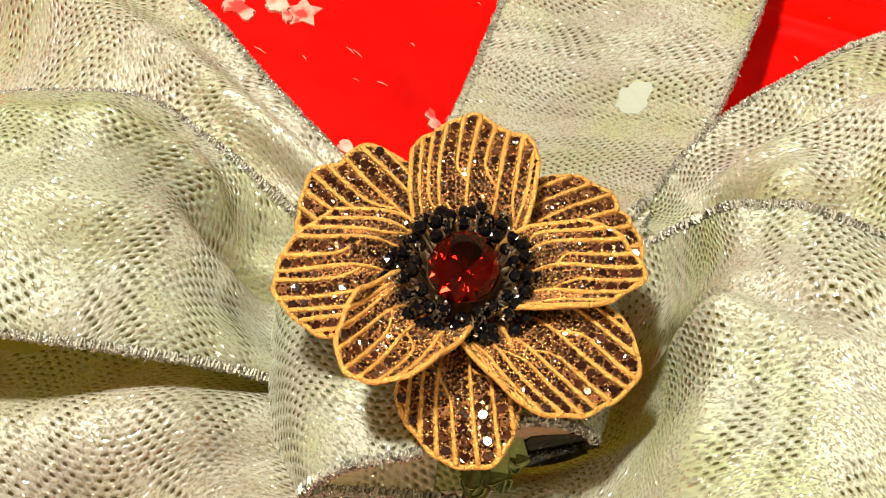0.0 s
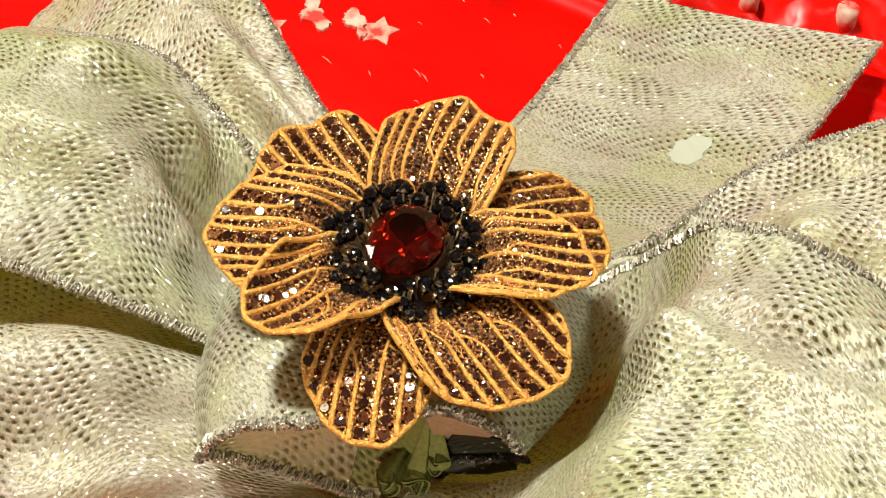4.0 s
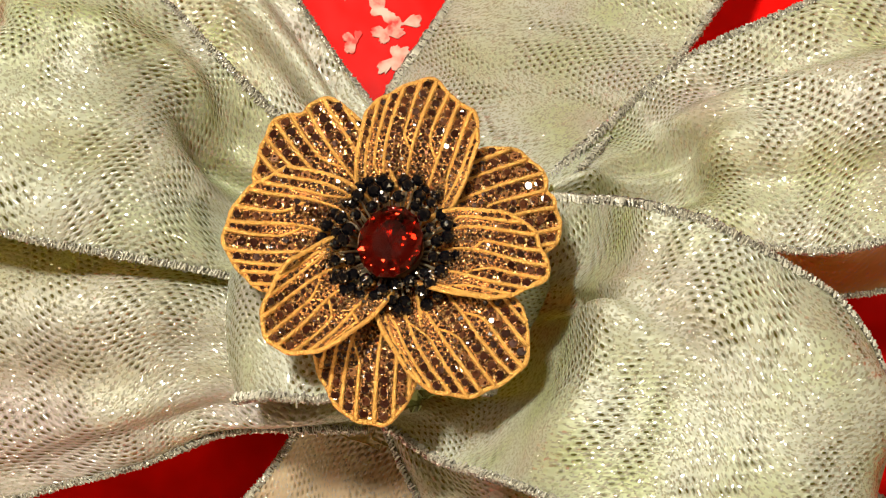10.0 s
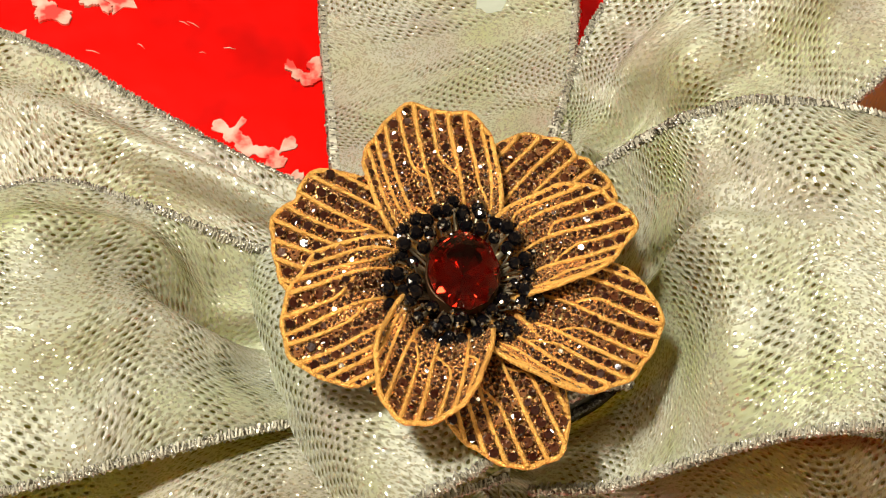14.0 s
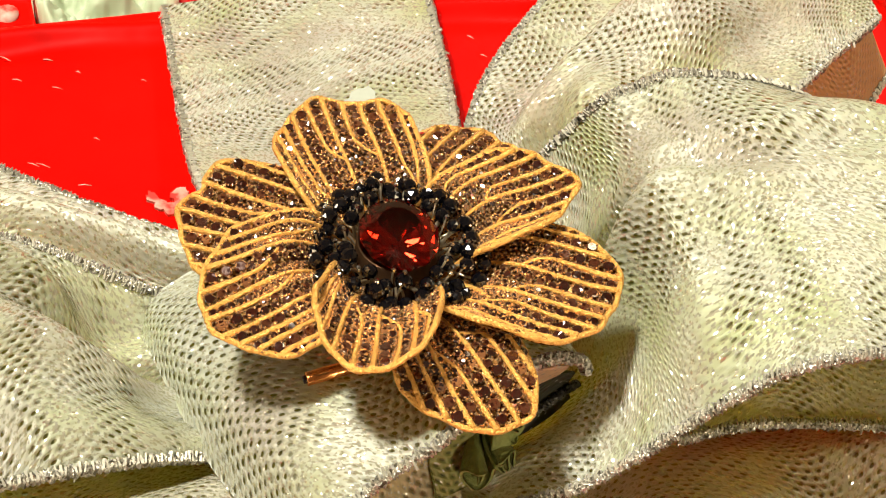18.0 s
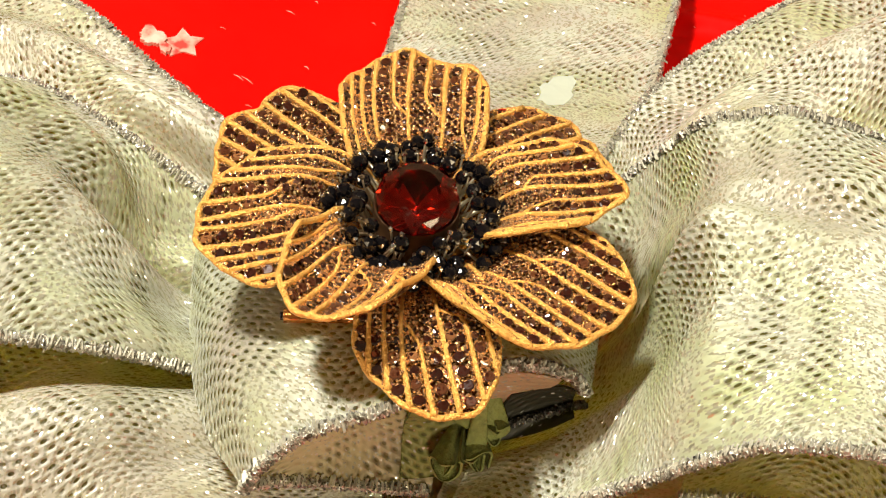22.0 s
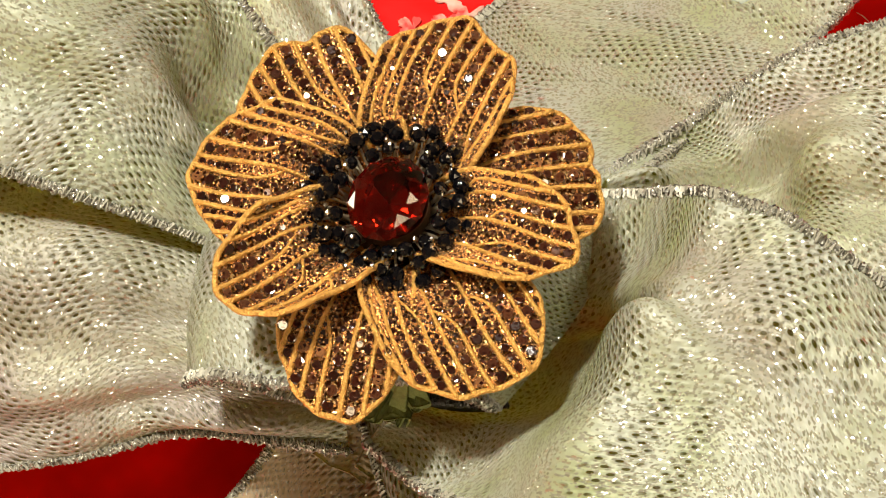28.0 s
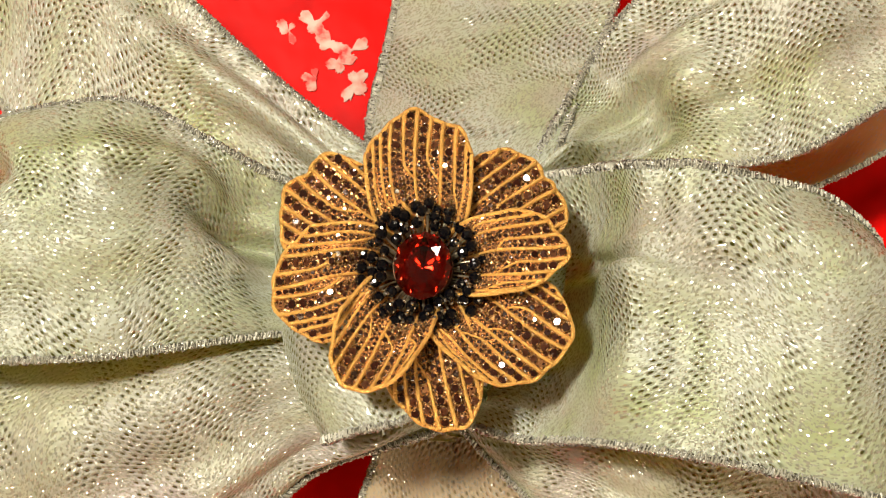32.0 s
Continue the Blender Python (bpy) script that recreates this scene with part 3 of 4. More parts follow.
# upper right ribbon
ribbon("upper_right_loop", [
    [(1.7, 2.4, -2.9), (2.5, 4.2, -3.4), (3.2, 5.4, -3.1), (4.3, 6.5, -2.9), (6.2, 8.2, -3.1), (9.4, 10.0, -3.6)],
    [(1.9, 2.2, -2.7), (3.2, 3.4, -3.0), (4.4, 4.4, -2.3), (6.0, 5.4, -2.0), (8.0, 6.6, -2.3), (10.2, 7.6, -2.8)],
    [(2.2, 2.0, -2.7), (3.8, 2.3, -2.7), (5.2, 2.5, -2.4), (6.6, 2.9, -2.3), (8.5, 4.2, -2.4), (9.9, 5.1, -2.5)],
], RIBBON, 2, "upper loop with soft wrinkles", amount=0.25, size=1.4, dents=((3.5, 3.5, 0.65, 1.2), (2.9, 2.9, 0.4, 0.5), (5.2, 4.2, 0.9, 0.35)), ridges=((0.2, 0.09, -0.25), (0.5, 0.1, 0.25), (0.75, 0.08, -0.15)), shift=(20, 3), gather=(0.28, 3.2))
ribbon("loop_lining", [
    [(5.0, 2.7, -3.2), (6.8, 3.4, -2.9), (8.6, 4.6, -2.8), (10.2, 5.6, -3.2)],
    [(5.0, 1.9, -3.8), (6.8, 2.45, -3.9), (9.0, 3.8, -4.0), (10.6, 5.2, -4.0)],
], TAN_SHADE, 3, "brown underside of the loop, shade put into its colour", nu=40, nv=20, amount=0.03, cords=(False, True), shift=(40, 8))

# big right loop
ribbon("right_loop", [
    [(1.9, 2.2, -2.7), (2.5, 2.1, -1.7), (2.9, 2.05, -1.0), (3.4, 1.95, -0.25), (3.8, 1.95, -0.10), (4.4, 1.95, 0.05), (5.6, 1.8, -0.2), (6.7, 1.65, -0.75), (7.6, 1.1, -1.3), (7.9, 0.7, -2.6)],
    [(1.8, 1.0, -2.6), (2.5, 1.0, -2.0), (3.0, 0.95, -1.25), (3.55, 0.9, -0.42), (3.85, 0.88, -0.15), (4.3, 0.8, 0.05), (5.8, 0.7, 0.2), (7.0, 0.6, 0.1), (8.0, 0.3, -0.6), (8.3, 0.2, -2.4)],
    [(1.2, -0.3, -3.6), (2.15, 0.4, -3.1), (2.95, 0.45, -1.9), (3.42, 0.42, -0.36), (3.66, 0.40, -0.02), (4.3, 0.25, 0.1), (5.8, 0.1, 0.25), (7.0, 0.0, 0.15), (7.85, -0.2, -0.6), (8.15, -0.3, -2.4)],
    [(1.0, -1.1, -3.6), (2.0, -0.3, -3.5), (2.8, -0.05, -2.1), (3.26, 0.0, -0.30), (3.52, -0.1, 0.04), (4.3, -0.4, 0.12), (5.8, -0.6, 0.3), (7.0, -0.7, 0.2), (7.9, -0.8, -0.6), (8.2, -0.8, -2.4)],
    [(0.9, -1.8, -2.5), (2.0, -1.7, -2.0), (2.8, -1.6, -1.3), (3.2, -1.5, -0.55), (3.5, -1.52, -0.20), (4.4, -1.6, 0.0), (5.8, -1.8, 0.1), (7.2, -2.0, 0.0), (8.1, -2.0, -0.9), (8.3, -2.0, -2.6)],
    [(0.7, -2.35, -2.7), (1.7, -2.6, -2.1), (2.45, -2.6, -1.65), (3.0, -2.6, -1.15), (3.5, -2.65, -0.65), (4.15, -2.75, -0.15), (5.4, -2.9, 0.0), (7.3, -3.2, -0.3), (8.2, -3.3, -1.4), (8.4, -3.3, -2.8)],
], RIBBON, 4, "wide full loop with a raised fold", nu=140, nv=90, amount=0.19, size=1.5, shift=(60, 1), gather=(0.14, 3.6))
ribbon("lower_right_ribbon", [
    [(1.0, 0.2, -4.7), (3.5, 0.2, -3.9), (6.0, 0.0, -3.2), (9.0, -0.5, -3.8)],
    [(0.6, -1.3, -4.1), (3.4, -2.8, -3.0), (6.0, -3.4, -2.9), (9.0, -4.0, -3.6)],
    [(0.2, -1.9, -4.4), (3.0, -4.4, -3.9), (5.5, -5.6, -4.0), (8.5, -6.6, -4.6)],
], MAUVE, 5, "lower ribbon layer with a limp hem", amount=0.24, size=1.2, ridges=((0.35, 0.06, 0.2), (0.6, 0.08, -0.2)), shift=(80, 5), gather=(0.2, 3.0))

ribbon("under_ribbon", [
    [(3.7, 0.6, -2.8), (4.6, 0.6, -2.6), (6.3, 0.4, -2.5), (8.5, 0.2, -3.0)],
    [(3.7, -0.8, -2.8), (4.6, -0.8, -2.5), (6.3, -1.0, -2.4), (8.5, -1.2, -3.0)],
    [(3.4, -1.95, -2.6), (3.9, -1.9, -2.6), (4.5, -1.95, -2.55), (5.4, -2.15, -2.55), (6.4, -2.4, -2.6), (8.5, -2.7, -3.2)],
], MAUVE, 15, "pale inner layer of the right loop in shade", nu=70, nv=40, amount=0.08, size=1.0, cords=(False, True), shift=(300, 2))

# left side
ribbon("upper_left_ribbon", [
    [(-0.6, 2.1, -2.8), (-1.4, 2.6, -2.9), (-2.6, 3.35, -2.95), (-4.0, 4.45, -2.9), (-5.3, 5.55, -2.9), (-7.3, 7.1, -3.6), (-9.5, 8.5, -4.9)],
    [(-0.9, 1.8, -2.6), (-1.9, 2.1, -2.7), (-3.1, 2.8, -2.7), (-4.6, 3.6, -2.6), (-6.1, 4.5, -2.8), (-7.8, 5.6, -3.5), (-9.8, 6.8, -4.7)],
    [(-1.2, 1.3, -2.7), (-2.3, 1.5, -3.0), (-3.5, 2.0, -3.0), (-4.9, 2.4, -3.0), (-6.5, 2.5, -3.1), (-8.1, 2.9, -3.6), (-9.1, 4.0, -4.2)],
], RIBBON, 6, "ribbon running over the box corner", amount=0.22, size=1.3, ridges=((0.45, 0.12, 0.2), (0.75, 0.1, -0.2)), shift=(100, 2), gather=(0.22, 2.6))
ribbon("left_loop", [
    [(-1.5, 1.4, -2.8), (-2.4, 1.7, -2.5), (-3.3, 2.0, -2.1), (-4.3, 2.4, -1.85), (-5.4, 2.85, -1.75), (-6.6, 2.75, -1.8), (-7.9, 2.45, -2.0), (-8.6, 2.3, -3.5)],
    [(-1.7, 0.7, -2.6), (-2.6, 0.8, -2.2), (-3.3, 1.0, -1.8), (-4.3, 1.5, -1.3), (-5.4, 1.6, -0.6), (-6.4, 1.5, -0.6), (-7.4, 1.4, -0.95), (-8.1, 1.3, -3.0)],
    [(-1.8, -0.3, -2.5), (-2.6, -0.1, -2.2), (-3.3, 0.0, -1.7), (-4.3, 0.1, -1.2), (-5.4, 0.0, -0.7), (-6.4, -0.1, -0.7), (-7.7, -0.2, -1.2), (-8.4, -0.2, -3.0)],
    [(-1.9, -0.9, -2.75), (-2.6, -1.0, -2.4), (-3.3, -1.2, -1.95), (-4.4, -1.5, -1.45), (-5.4, -1.72, -1.15), (-6.6, -1.88, -1.05), (-7.8, -1.95, -1.5), (-8.6, -1.95, -3.2)],
], RIBBON, 7, "full loop gathered into the knot", nu=110, nv=80, amount=0.21, size=1.3, dents=((-3.2, 1.0, 0.8, 0.8), (-2.5, 0.4, 0.6, 0.6)), ridges=((0.36, 0.07, -0.22), (0.6, 0.1, 0.15)), shift=(120, 4), gather=(0.26, 3.0))
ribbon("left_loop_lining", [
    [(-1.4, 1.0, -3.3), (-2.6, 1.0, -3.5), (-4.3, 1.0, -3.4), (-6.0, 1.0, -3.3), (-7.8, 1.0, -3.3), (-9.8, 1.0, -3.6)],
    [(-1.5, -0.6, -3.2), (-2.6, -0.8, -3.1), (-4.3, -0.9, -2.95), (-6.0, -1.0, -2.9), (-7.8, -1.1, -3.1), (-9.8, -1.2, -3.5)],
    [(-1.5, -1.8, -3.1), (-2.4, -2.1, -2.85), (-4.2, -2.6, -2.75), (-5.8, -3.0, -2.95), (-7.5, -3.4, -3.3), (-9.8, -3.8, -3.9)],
], OLIVE_SHADE, 13, "olive inner layer of the left loop, shade in its colour", amount=0.05, size=1.3, cords=(False, False), shift=(220, 4))
ribbon("lower_left_ribbon", [
    [(-0.8, 0.2, -3.4), (-2.2, 0.2, -3.3), (-4.2, 0.2, -3.3), (-6.2, 0.2, -3.5), (-9.0, 0.2, -4.0)],
    [(-0.2, -1.5, -3.3), (-2.2, -1.8, -2.5), (-4.2, -2.3, -2.15), (-6.2, -2.8, -2.3), (-9.0, -3.5, -3.1)],
    [(0.1, -2.0, -3.3), (-1.9, -2.9, -3.0), (-3.6, -3.9, -2.9), (-5.6, -5.0, -3.2), (-8.5, -6.4, -4.2)],
    [(0.4, -2.45, -3.6), (-1.6, -3.2, -3.6), (-2.8, -4.2, -3.6), (-4.9, -5.7, -3.7), (-8.0, -7.6, -4.8)],
], MAUVE, 8, "lower ribbon layer with a mauve crease", amount=0.22, size=1.2, ridges=((0.55, 0.07, -0.3), (0.3, 0.08, 0.15)), shift=(140, 6), gather=(0.26, 3.2))

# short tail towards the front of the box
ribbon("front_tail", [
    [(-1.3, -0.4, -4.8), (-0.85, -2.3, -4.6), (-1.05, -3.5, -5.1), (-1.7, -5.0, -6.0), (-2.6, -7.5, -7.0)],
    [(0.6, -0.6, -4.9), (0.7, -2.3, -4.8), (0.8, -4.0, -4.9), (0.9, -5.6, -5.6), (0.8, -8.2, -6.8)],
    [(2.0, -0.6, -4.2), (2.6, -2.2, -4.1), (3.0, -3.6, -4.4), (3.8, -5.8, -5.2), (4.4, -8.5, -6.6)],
], BROWN_SHADE, 9, "front tail, the bow's shade put into its brown colour", amount=0.12, size=1.0, ridges=((0.5, 0.06, 0.1),), shift=(160, 1), gather=(0.22, 3.0))
cord(bow, [(-0.75, -2.25, -4.45), (0.2, -2.3, -4.55), (1.3, -2.25, -4.4), (2.3, -2.45, -4.05), (2.75, -2.8, -4.0), (2.9, -3.5, -4.2)], 91, 0.045)

# knot: a broad band folded over the middle, open towards the front
knot_grid, knot = ribbon("knot", [
    [(-1.58, -2.86, -1.95), (-1.36, -2.82, -1.46), (-0.9, -2.68, -0.98), (-0.2, -2.5, -0.72), (0.6, -2.05, -0.68), (1.3, -1.66, -0.72), (1.9, -1.5, -1.02), (2.2, -1.35, -1.6)],
    [(-2.3, -1.7, -2.3), (-1.95, -1.55, -1.45), (-1.3, -1.35, -1.02), (-0.3, -1.1, -1.0), (0.7, -0.9, -1.0), (1.4, -0.6, -1.2), (2.0, -0.4, -1.6), (2.35, -0.2, -2.2)],
    [(-2.75, 0.3, -2.5), (-2.45, 0.3, -2.0), (-1.7, 0.4, -1.5), (-0.5, 0.5, -1.4), (0.6, 0.6, -1.4), (1.5, 0.7, -1.6), (2.1, 0.8, -2.0), (2.4, 0.9, -2.5)],
    [(-2.9, 1.6, -2.9), (-2.6, 1.7, -2.5), (-1.7, 1.9, -2.2), (-0.5, 2.0, -2.1), (0.6, 2.0, -2.1), (1.4, 2.0, -2.3), (2.0, 2.0, -2.6), (2.3, 2.0, -2.9)],
], RIBBON, 10, "broad knot band folded over the middle", amount=0.04, size=1.0, cords=(True, False), shift=(180, 2))
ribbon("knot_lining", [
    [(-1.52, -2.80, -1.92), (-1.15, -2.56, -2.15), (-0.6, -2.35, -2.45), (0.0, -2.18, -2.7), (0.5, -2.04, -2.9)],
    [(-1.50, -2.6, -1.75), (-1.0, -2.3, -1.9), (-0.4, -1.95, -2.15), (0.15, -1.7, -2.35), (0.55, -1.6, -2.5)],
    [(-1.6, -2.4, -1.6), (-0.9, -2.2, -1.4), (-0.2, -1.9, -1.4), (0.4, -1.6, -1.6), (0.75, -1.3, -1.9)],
], INSIDE_SHADE, 11, "grey-brown inner face of the folded knot, shade in its colour", nu=50, nv=30, amount=0.03, cords=(True, False), shift=(200, 2))
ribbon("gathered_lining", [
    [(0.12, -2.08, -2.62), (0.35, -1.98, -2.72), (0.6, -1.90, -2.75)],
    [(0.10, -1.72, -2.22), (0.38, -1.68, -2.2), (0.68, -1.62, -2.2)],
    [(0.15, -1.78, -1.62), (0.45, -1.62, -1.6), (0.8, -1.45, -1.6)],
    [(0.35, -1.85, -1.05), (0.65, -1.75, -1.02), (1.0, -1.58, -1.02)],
], INNER_OLIVE_SHADE, 17, "olive green gathers inside the knot, shade in their colour", nu=40, nv=40, amount=0.10, size=0.35, cords=(False, False), shift=(205, 2))
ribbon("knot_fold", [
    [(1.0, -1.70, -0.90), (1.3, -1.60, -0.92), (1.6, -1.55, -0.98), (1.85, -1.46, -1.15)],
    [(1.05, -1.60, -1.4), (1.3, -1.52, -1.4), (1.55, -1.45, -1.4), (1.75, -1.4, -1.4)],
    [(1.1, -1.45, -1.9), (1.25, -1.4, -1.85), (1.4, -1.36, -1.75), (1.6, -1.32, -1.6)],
], PINK_SHADE, 12, "pinkish inner face of the knot, shade in its colour", nu=30, nv=20, amount=0.02, cords=(False, False), shift=(210, 2))
# dark sheet that stands in for the shade in the gap beside the knot
ribbon("hollow_shade_sheet", [
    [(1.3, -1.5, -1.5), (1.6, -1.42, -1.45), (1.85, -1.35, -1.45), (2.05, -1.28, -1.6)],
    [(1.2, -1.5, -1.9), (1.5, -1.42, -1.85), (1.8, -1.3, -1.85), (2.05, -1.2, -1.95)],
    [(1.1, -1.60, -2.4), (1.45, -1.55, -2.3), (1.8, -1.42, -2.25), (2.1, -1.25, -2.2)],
], BLACK_SHADE, 16, "near-black sheet standing in for shade beside the knot", nu=30, nv=20, amount=0.03, cords=(False, False), shift=(215, 2))
dark_cord = spline([(1.0, -1.62, -2.2), (1.41, -1.53, -2.0), (1.75, -1.42, -1.94), (2.05, -1.27, -1.95), (2.2, -1.15, -2.05)], 110)
part("inner_cord", tube("inner_cord", dark_cord, 0.05, DARK_CORD, 7, 0.5, 77), bow, "black and silver inner hem cord")


def scroll(top, low, r_top, r_low, turns, phase, seed):
    """A strip rolled up into a flaring cone that opens towards its lower end."""
    top, low = np.array(top), np.array(low)
    along = (low - top) / np.linalg.norm(low - top)
    side = np.cross(along, (0.0, 1.0, 0.2))
    side /= np.linalg.norm(side)
    other = np.cross(along, side)
    rows = []
    for v in np.linspace(0, 1, 18):
        u = np.linspace(0, 1, 56)
        a = 2 * math.pi * turns * u + phase
        r = (r_top + (r_low - r_top) * v**1.4) * (0.35 + 0.65 * u) * (1 + 0.14 * np.sin(3 * a + 4 * v + seed))
        lip = 0.07 * v * np.sin(2 * a + seed)
        rows.append(top + (low - top) * v + np.outer(r * np.cos(a), side) + np.outer(0.75 * r * np.sin(a), other) + np.outer(lip, along))
    part("pleat", sheet("pleat", np.array(rows), CLOTH, 0.035, (seed * 3, 0)), bow, "olive green rolled pleat")


def pleat(top, low, width, turns, deep, phase, seed):
    """A gathered strip: pinched where it leaves the knot, rolled into ruffles along its lower edge."""
    top, low = np.array(top), np.array(low)
    along = (low - top) / np.linalg.norm(low - top)
    out = np.cross((1.0, 0.0, 0.0), along)
    out /= np.linalg.norm(out)
    wide = np.cross(along, out)
    rows = []
    for v in np.linspace(0, 1, 20):
        u = np.linspace(0, 1, 80)
        a = 2 * math.pi * turns * u + phase
        grow = v**0.9
        side = width * (u - 0.5) * (0.15 + 0.85 * v) + 0.34 * width / turns * grow * np.sin(2 * a)
        off = deep * (0.15 + 0.85 * grow) * np.sin(a)
        sag = 0.12 * grow * np.cos(a + 0.6) - 0.25 * width * grow * (2 * u - 1) ** 2
        rows.append(top + (low - top) * v + np.outer(side, wide) + np.outer(off, out) + np.outer(sag, along))
    part("pleat", sheet("pleat", np.array(rows), CLOTH, 0.03, (seed * 3, 0)), bow, "olive green ruffled pleat")


scroll((0.80, -1.20, -2.15), (0.62, -2.08, -2.28), 0.12, 0.31, 1.35, 0.5, 1)
scroll((0.90, -1.20, -2.20), (0.99, -1.97, -2.28), 0.12, 0.26, 1.6, 2.4, 2)
scroll((1.00, -1.15, -2.00), (1.16, -1.72, -2.02), 0.12, 0.22, 1.25, 4.0, 3)
pleat((0.98, -1.42, -1.15), (0.92, -1.74, -2.1), 0.5, 1.0, 0.12, 1.0, 3)
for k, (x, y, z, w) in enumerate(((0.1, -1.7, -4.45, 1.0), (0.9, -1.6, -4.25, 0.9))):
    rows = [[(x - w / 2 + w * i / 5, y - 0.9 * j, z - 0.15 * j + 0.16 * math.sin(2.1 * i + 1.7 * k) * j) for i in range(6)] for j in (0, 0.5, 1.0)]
    ribbon("frayed_end", rows, BROWN_SHADE, 30 + k, "mauve frayed ribbon end, shade put into its colour", nu=40, nv=16, amount=0.05, size=0.5, cords=(False, False), shift=(250 + 5 * k, 0))
# gathers coloured nearly black for the shade under the knot
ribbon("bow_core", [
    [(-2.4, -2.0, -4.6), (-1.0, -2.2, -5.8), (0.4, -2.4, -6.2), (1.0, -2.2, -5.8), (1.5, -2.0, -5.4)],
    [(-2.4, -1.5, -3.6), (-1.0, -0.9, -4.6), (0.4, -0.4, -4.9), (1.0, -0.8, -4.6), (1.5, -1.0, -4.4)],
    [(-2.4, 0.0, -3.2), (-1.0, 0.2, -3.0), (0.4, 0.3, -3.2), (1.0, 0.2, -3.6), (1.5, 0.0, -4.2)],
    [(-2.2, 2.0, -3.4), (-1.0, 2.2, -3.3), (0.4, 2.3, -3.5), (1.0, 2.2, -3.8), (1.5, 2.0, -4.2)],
], BLACK_SHADE, 14, "dark olive gathers under the knot, shade put into colour", amount=0.15, size=0.6, cords=(False, False), shift=(230, 4))


# ---- the brooch ----
brooch = thing("flower_brooch", "gold flower brooch with brown gems and a red stone", "brooch")
R0 = 0.45


class Petal:
    """rim: tip radius at even steps from one side of the petal to the other."""

    def __init__(self, angle, half, rim, z_mid, z_tip, veins, cup=0.0, tilt=0.0, seed=0, notch=None, flare=1.3):
        self.angle, self.half, self.z_mid, self.z_tip = radians(angle), radians(half), z_mid, z_tip
        self.line, self.veins, self.cup, self.tilt, self.seed = spline([(r, 0.0) for r in rim], 81)[:, 0], veins, cup, tilt, seed
        self.flare, self.notch = flare, notch

    def rim(self, v):
        wave = 0.008 * math.sin(9 * v + self.seed) + 0.006 * math.sin(17 * v + 2 * self.seed)
        if self.notch is not None:
            wave -= 0.04 * math.exp(-(((v - self.notch) / 0.10) ** 2))
        return float(np.interp(v, np.linspace(-1, 1, 81), self.line)) * (1 + wave * (1 - v**6))

    def at(self, s, v, lift=0.0):
        r = R0 + (self.rim(v) - R0) * s
        bend = 1.0 + self.flare * (1 - s) ** 1.3
        th = self.angle + self.half * v * bend + 0.04 * math.sin(3 * s + self.seed) * (1 - v * v)
        q = min(1.0, s / 0.55)
        z = -0.80 + (self.z_mid + 0.80) * math.sin(q * math.pi / 2)
        if s > 0.55:
            w = (s - 0.55) / 0.45
            z += (self.z_tip - self.z_mid) * w**1.5
        z += (self.cup * v * v + self.tilt * v) * s + 0.02 * math.sin(7 * v + self.seed) * s
        return (r * math.cos(th), r * math.sin(th), z + lift)


PETALS = [
    Petal(96, 26, (2.00, 2.36, 2.46, 2.66, 2.56, 2.34, 2.06), -0.22, -0.28, 9, 0.20, -0.06, 0.3),
    Petal(43, 26, (2.20, 2.52, 2.60, 2.60, 2.60, 2.46, 2.12), -0.38, -0.54, 7, 0.0, 0.0, 1.1, 0.02),
    Petal(11, 24, (1.52, 1.86, 2.15, 2.38, 2.26, 2.08, 1.74), -0.02, 0.08, 8, 0.04, 0.0, 2.0),
    Petal(-34, 29, (1.86, 2.28, 2.52, 2.62, 2.70, 2.52, 2.16), -0.18, -0.20, 10, 0.12, -0.10, 2.9),
    Petal(-81, 24, (1.92, 2.24, 2.48, 2.65, 2.66, 2.42, 1.96), -0.32, -0.50, 7, 0.14, 0.0, 3.7, flare=1.0),
    Petal(-119, 27, (1.48, 1.86, 2.18, 2.34, 2.20, 1.98, 1.62), 0.02, 0.36, 8, 0.04, 0.04, 4.6),
    Petal(-168, 29, (1.94, 2.16, 2.38, 2.51, 2.44, 2.26, 2.02), -0.10, -0.20, 10, 0.06, -0.06, 5.5),
    Petal(150, 27, (1.92, 2.46, 2.58, 2.66, 2.58, 2.46, 2.26), -0.32, -0.36, 8, 0.0, -0.04, 6.2, -0.24, 1.0),
]


def gem_shape(name, r, sides=8):
    verts, faces = [], []
    for rad, z in ((0.70, 0.46), (0.88, 0.30), (1.0, 0.08), (0.9, -0.35)):
        verts += [(r * rad * math.cos(2 * math.pi * k / sides + 0.39 * (rad == 0.88)), r * rad * math.sin(2 * math.pi * k / sides + 0.39 * (rad == 0.88)), r * z) for k in range(sides)]
    faces.append(tuple(range(sides)))
    for j in (0, 1, 2):
        faces += [(j * sides + k, (j + 1) * sides + k, (j + 1) * sides + (k + 1) % sides, j * sides + (k + 1) % sides) for k in range(sides)]
    return verts, faces


GEM_MESHES = {}


def gem_mesh(r):
    key = round(r * 100)
    if key not in GEM_MESHES:
        v, f = gem_shape("gem", key / 100)
        GEM_MESHES[key] = mesh_of("gem", v, f, GEM, None, False)
    return GEM_MESHES[key]


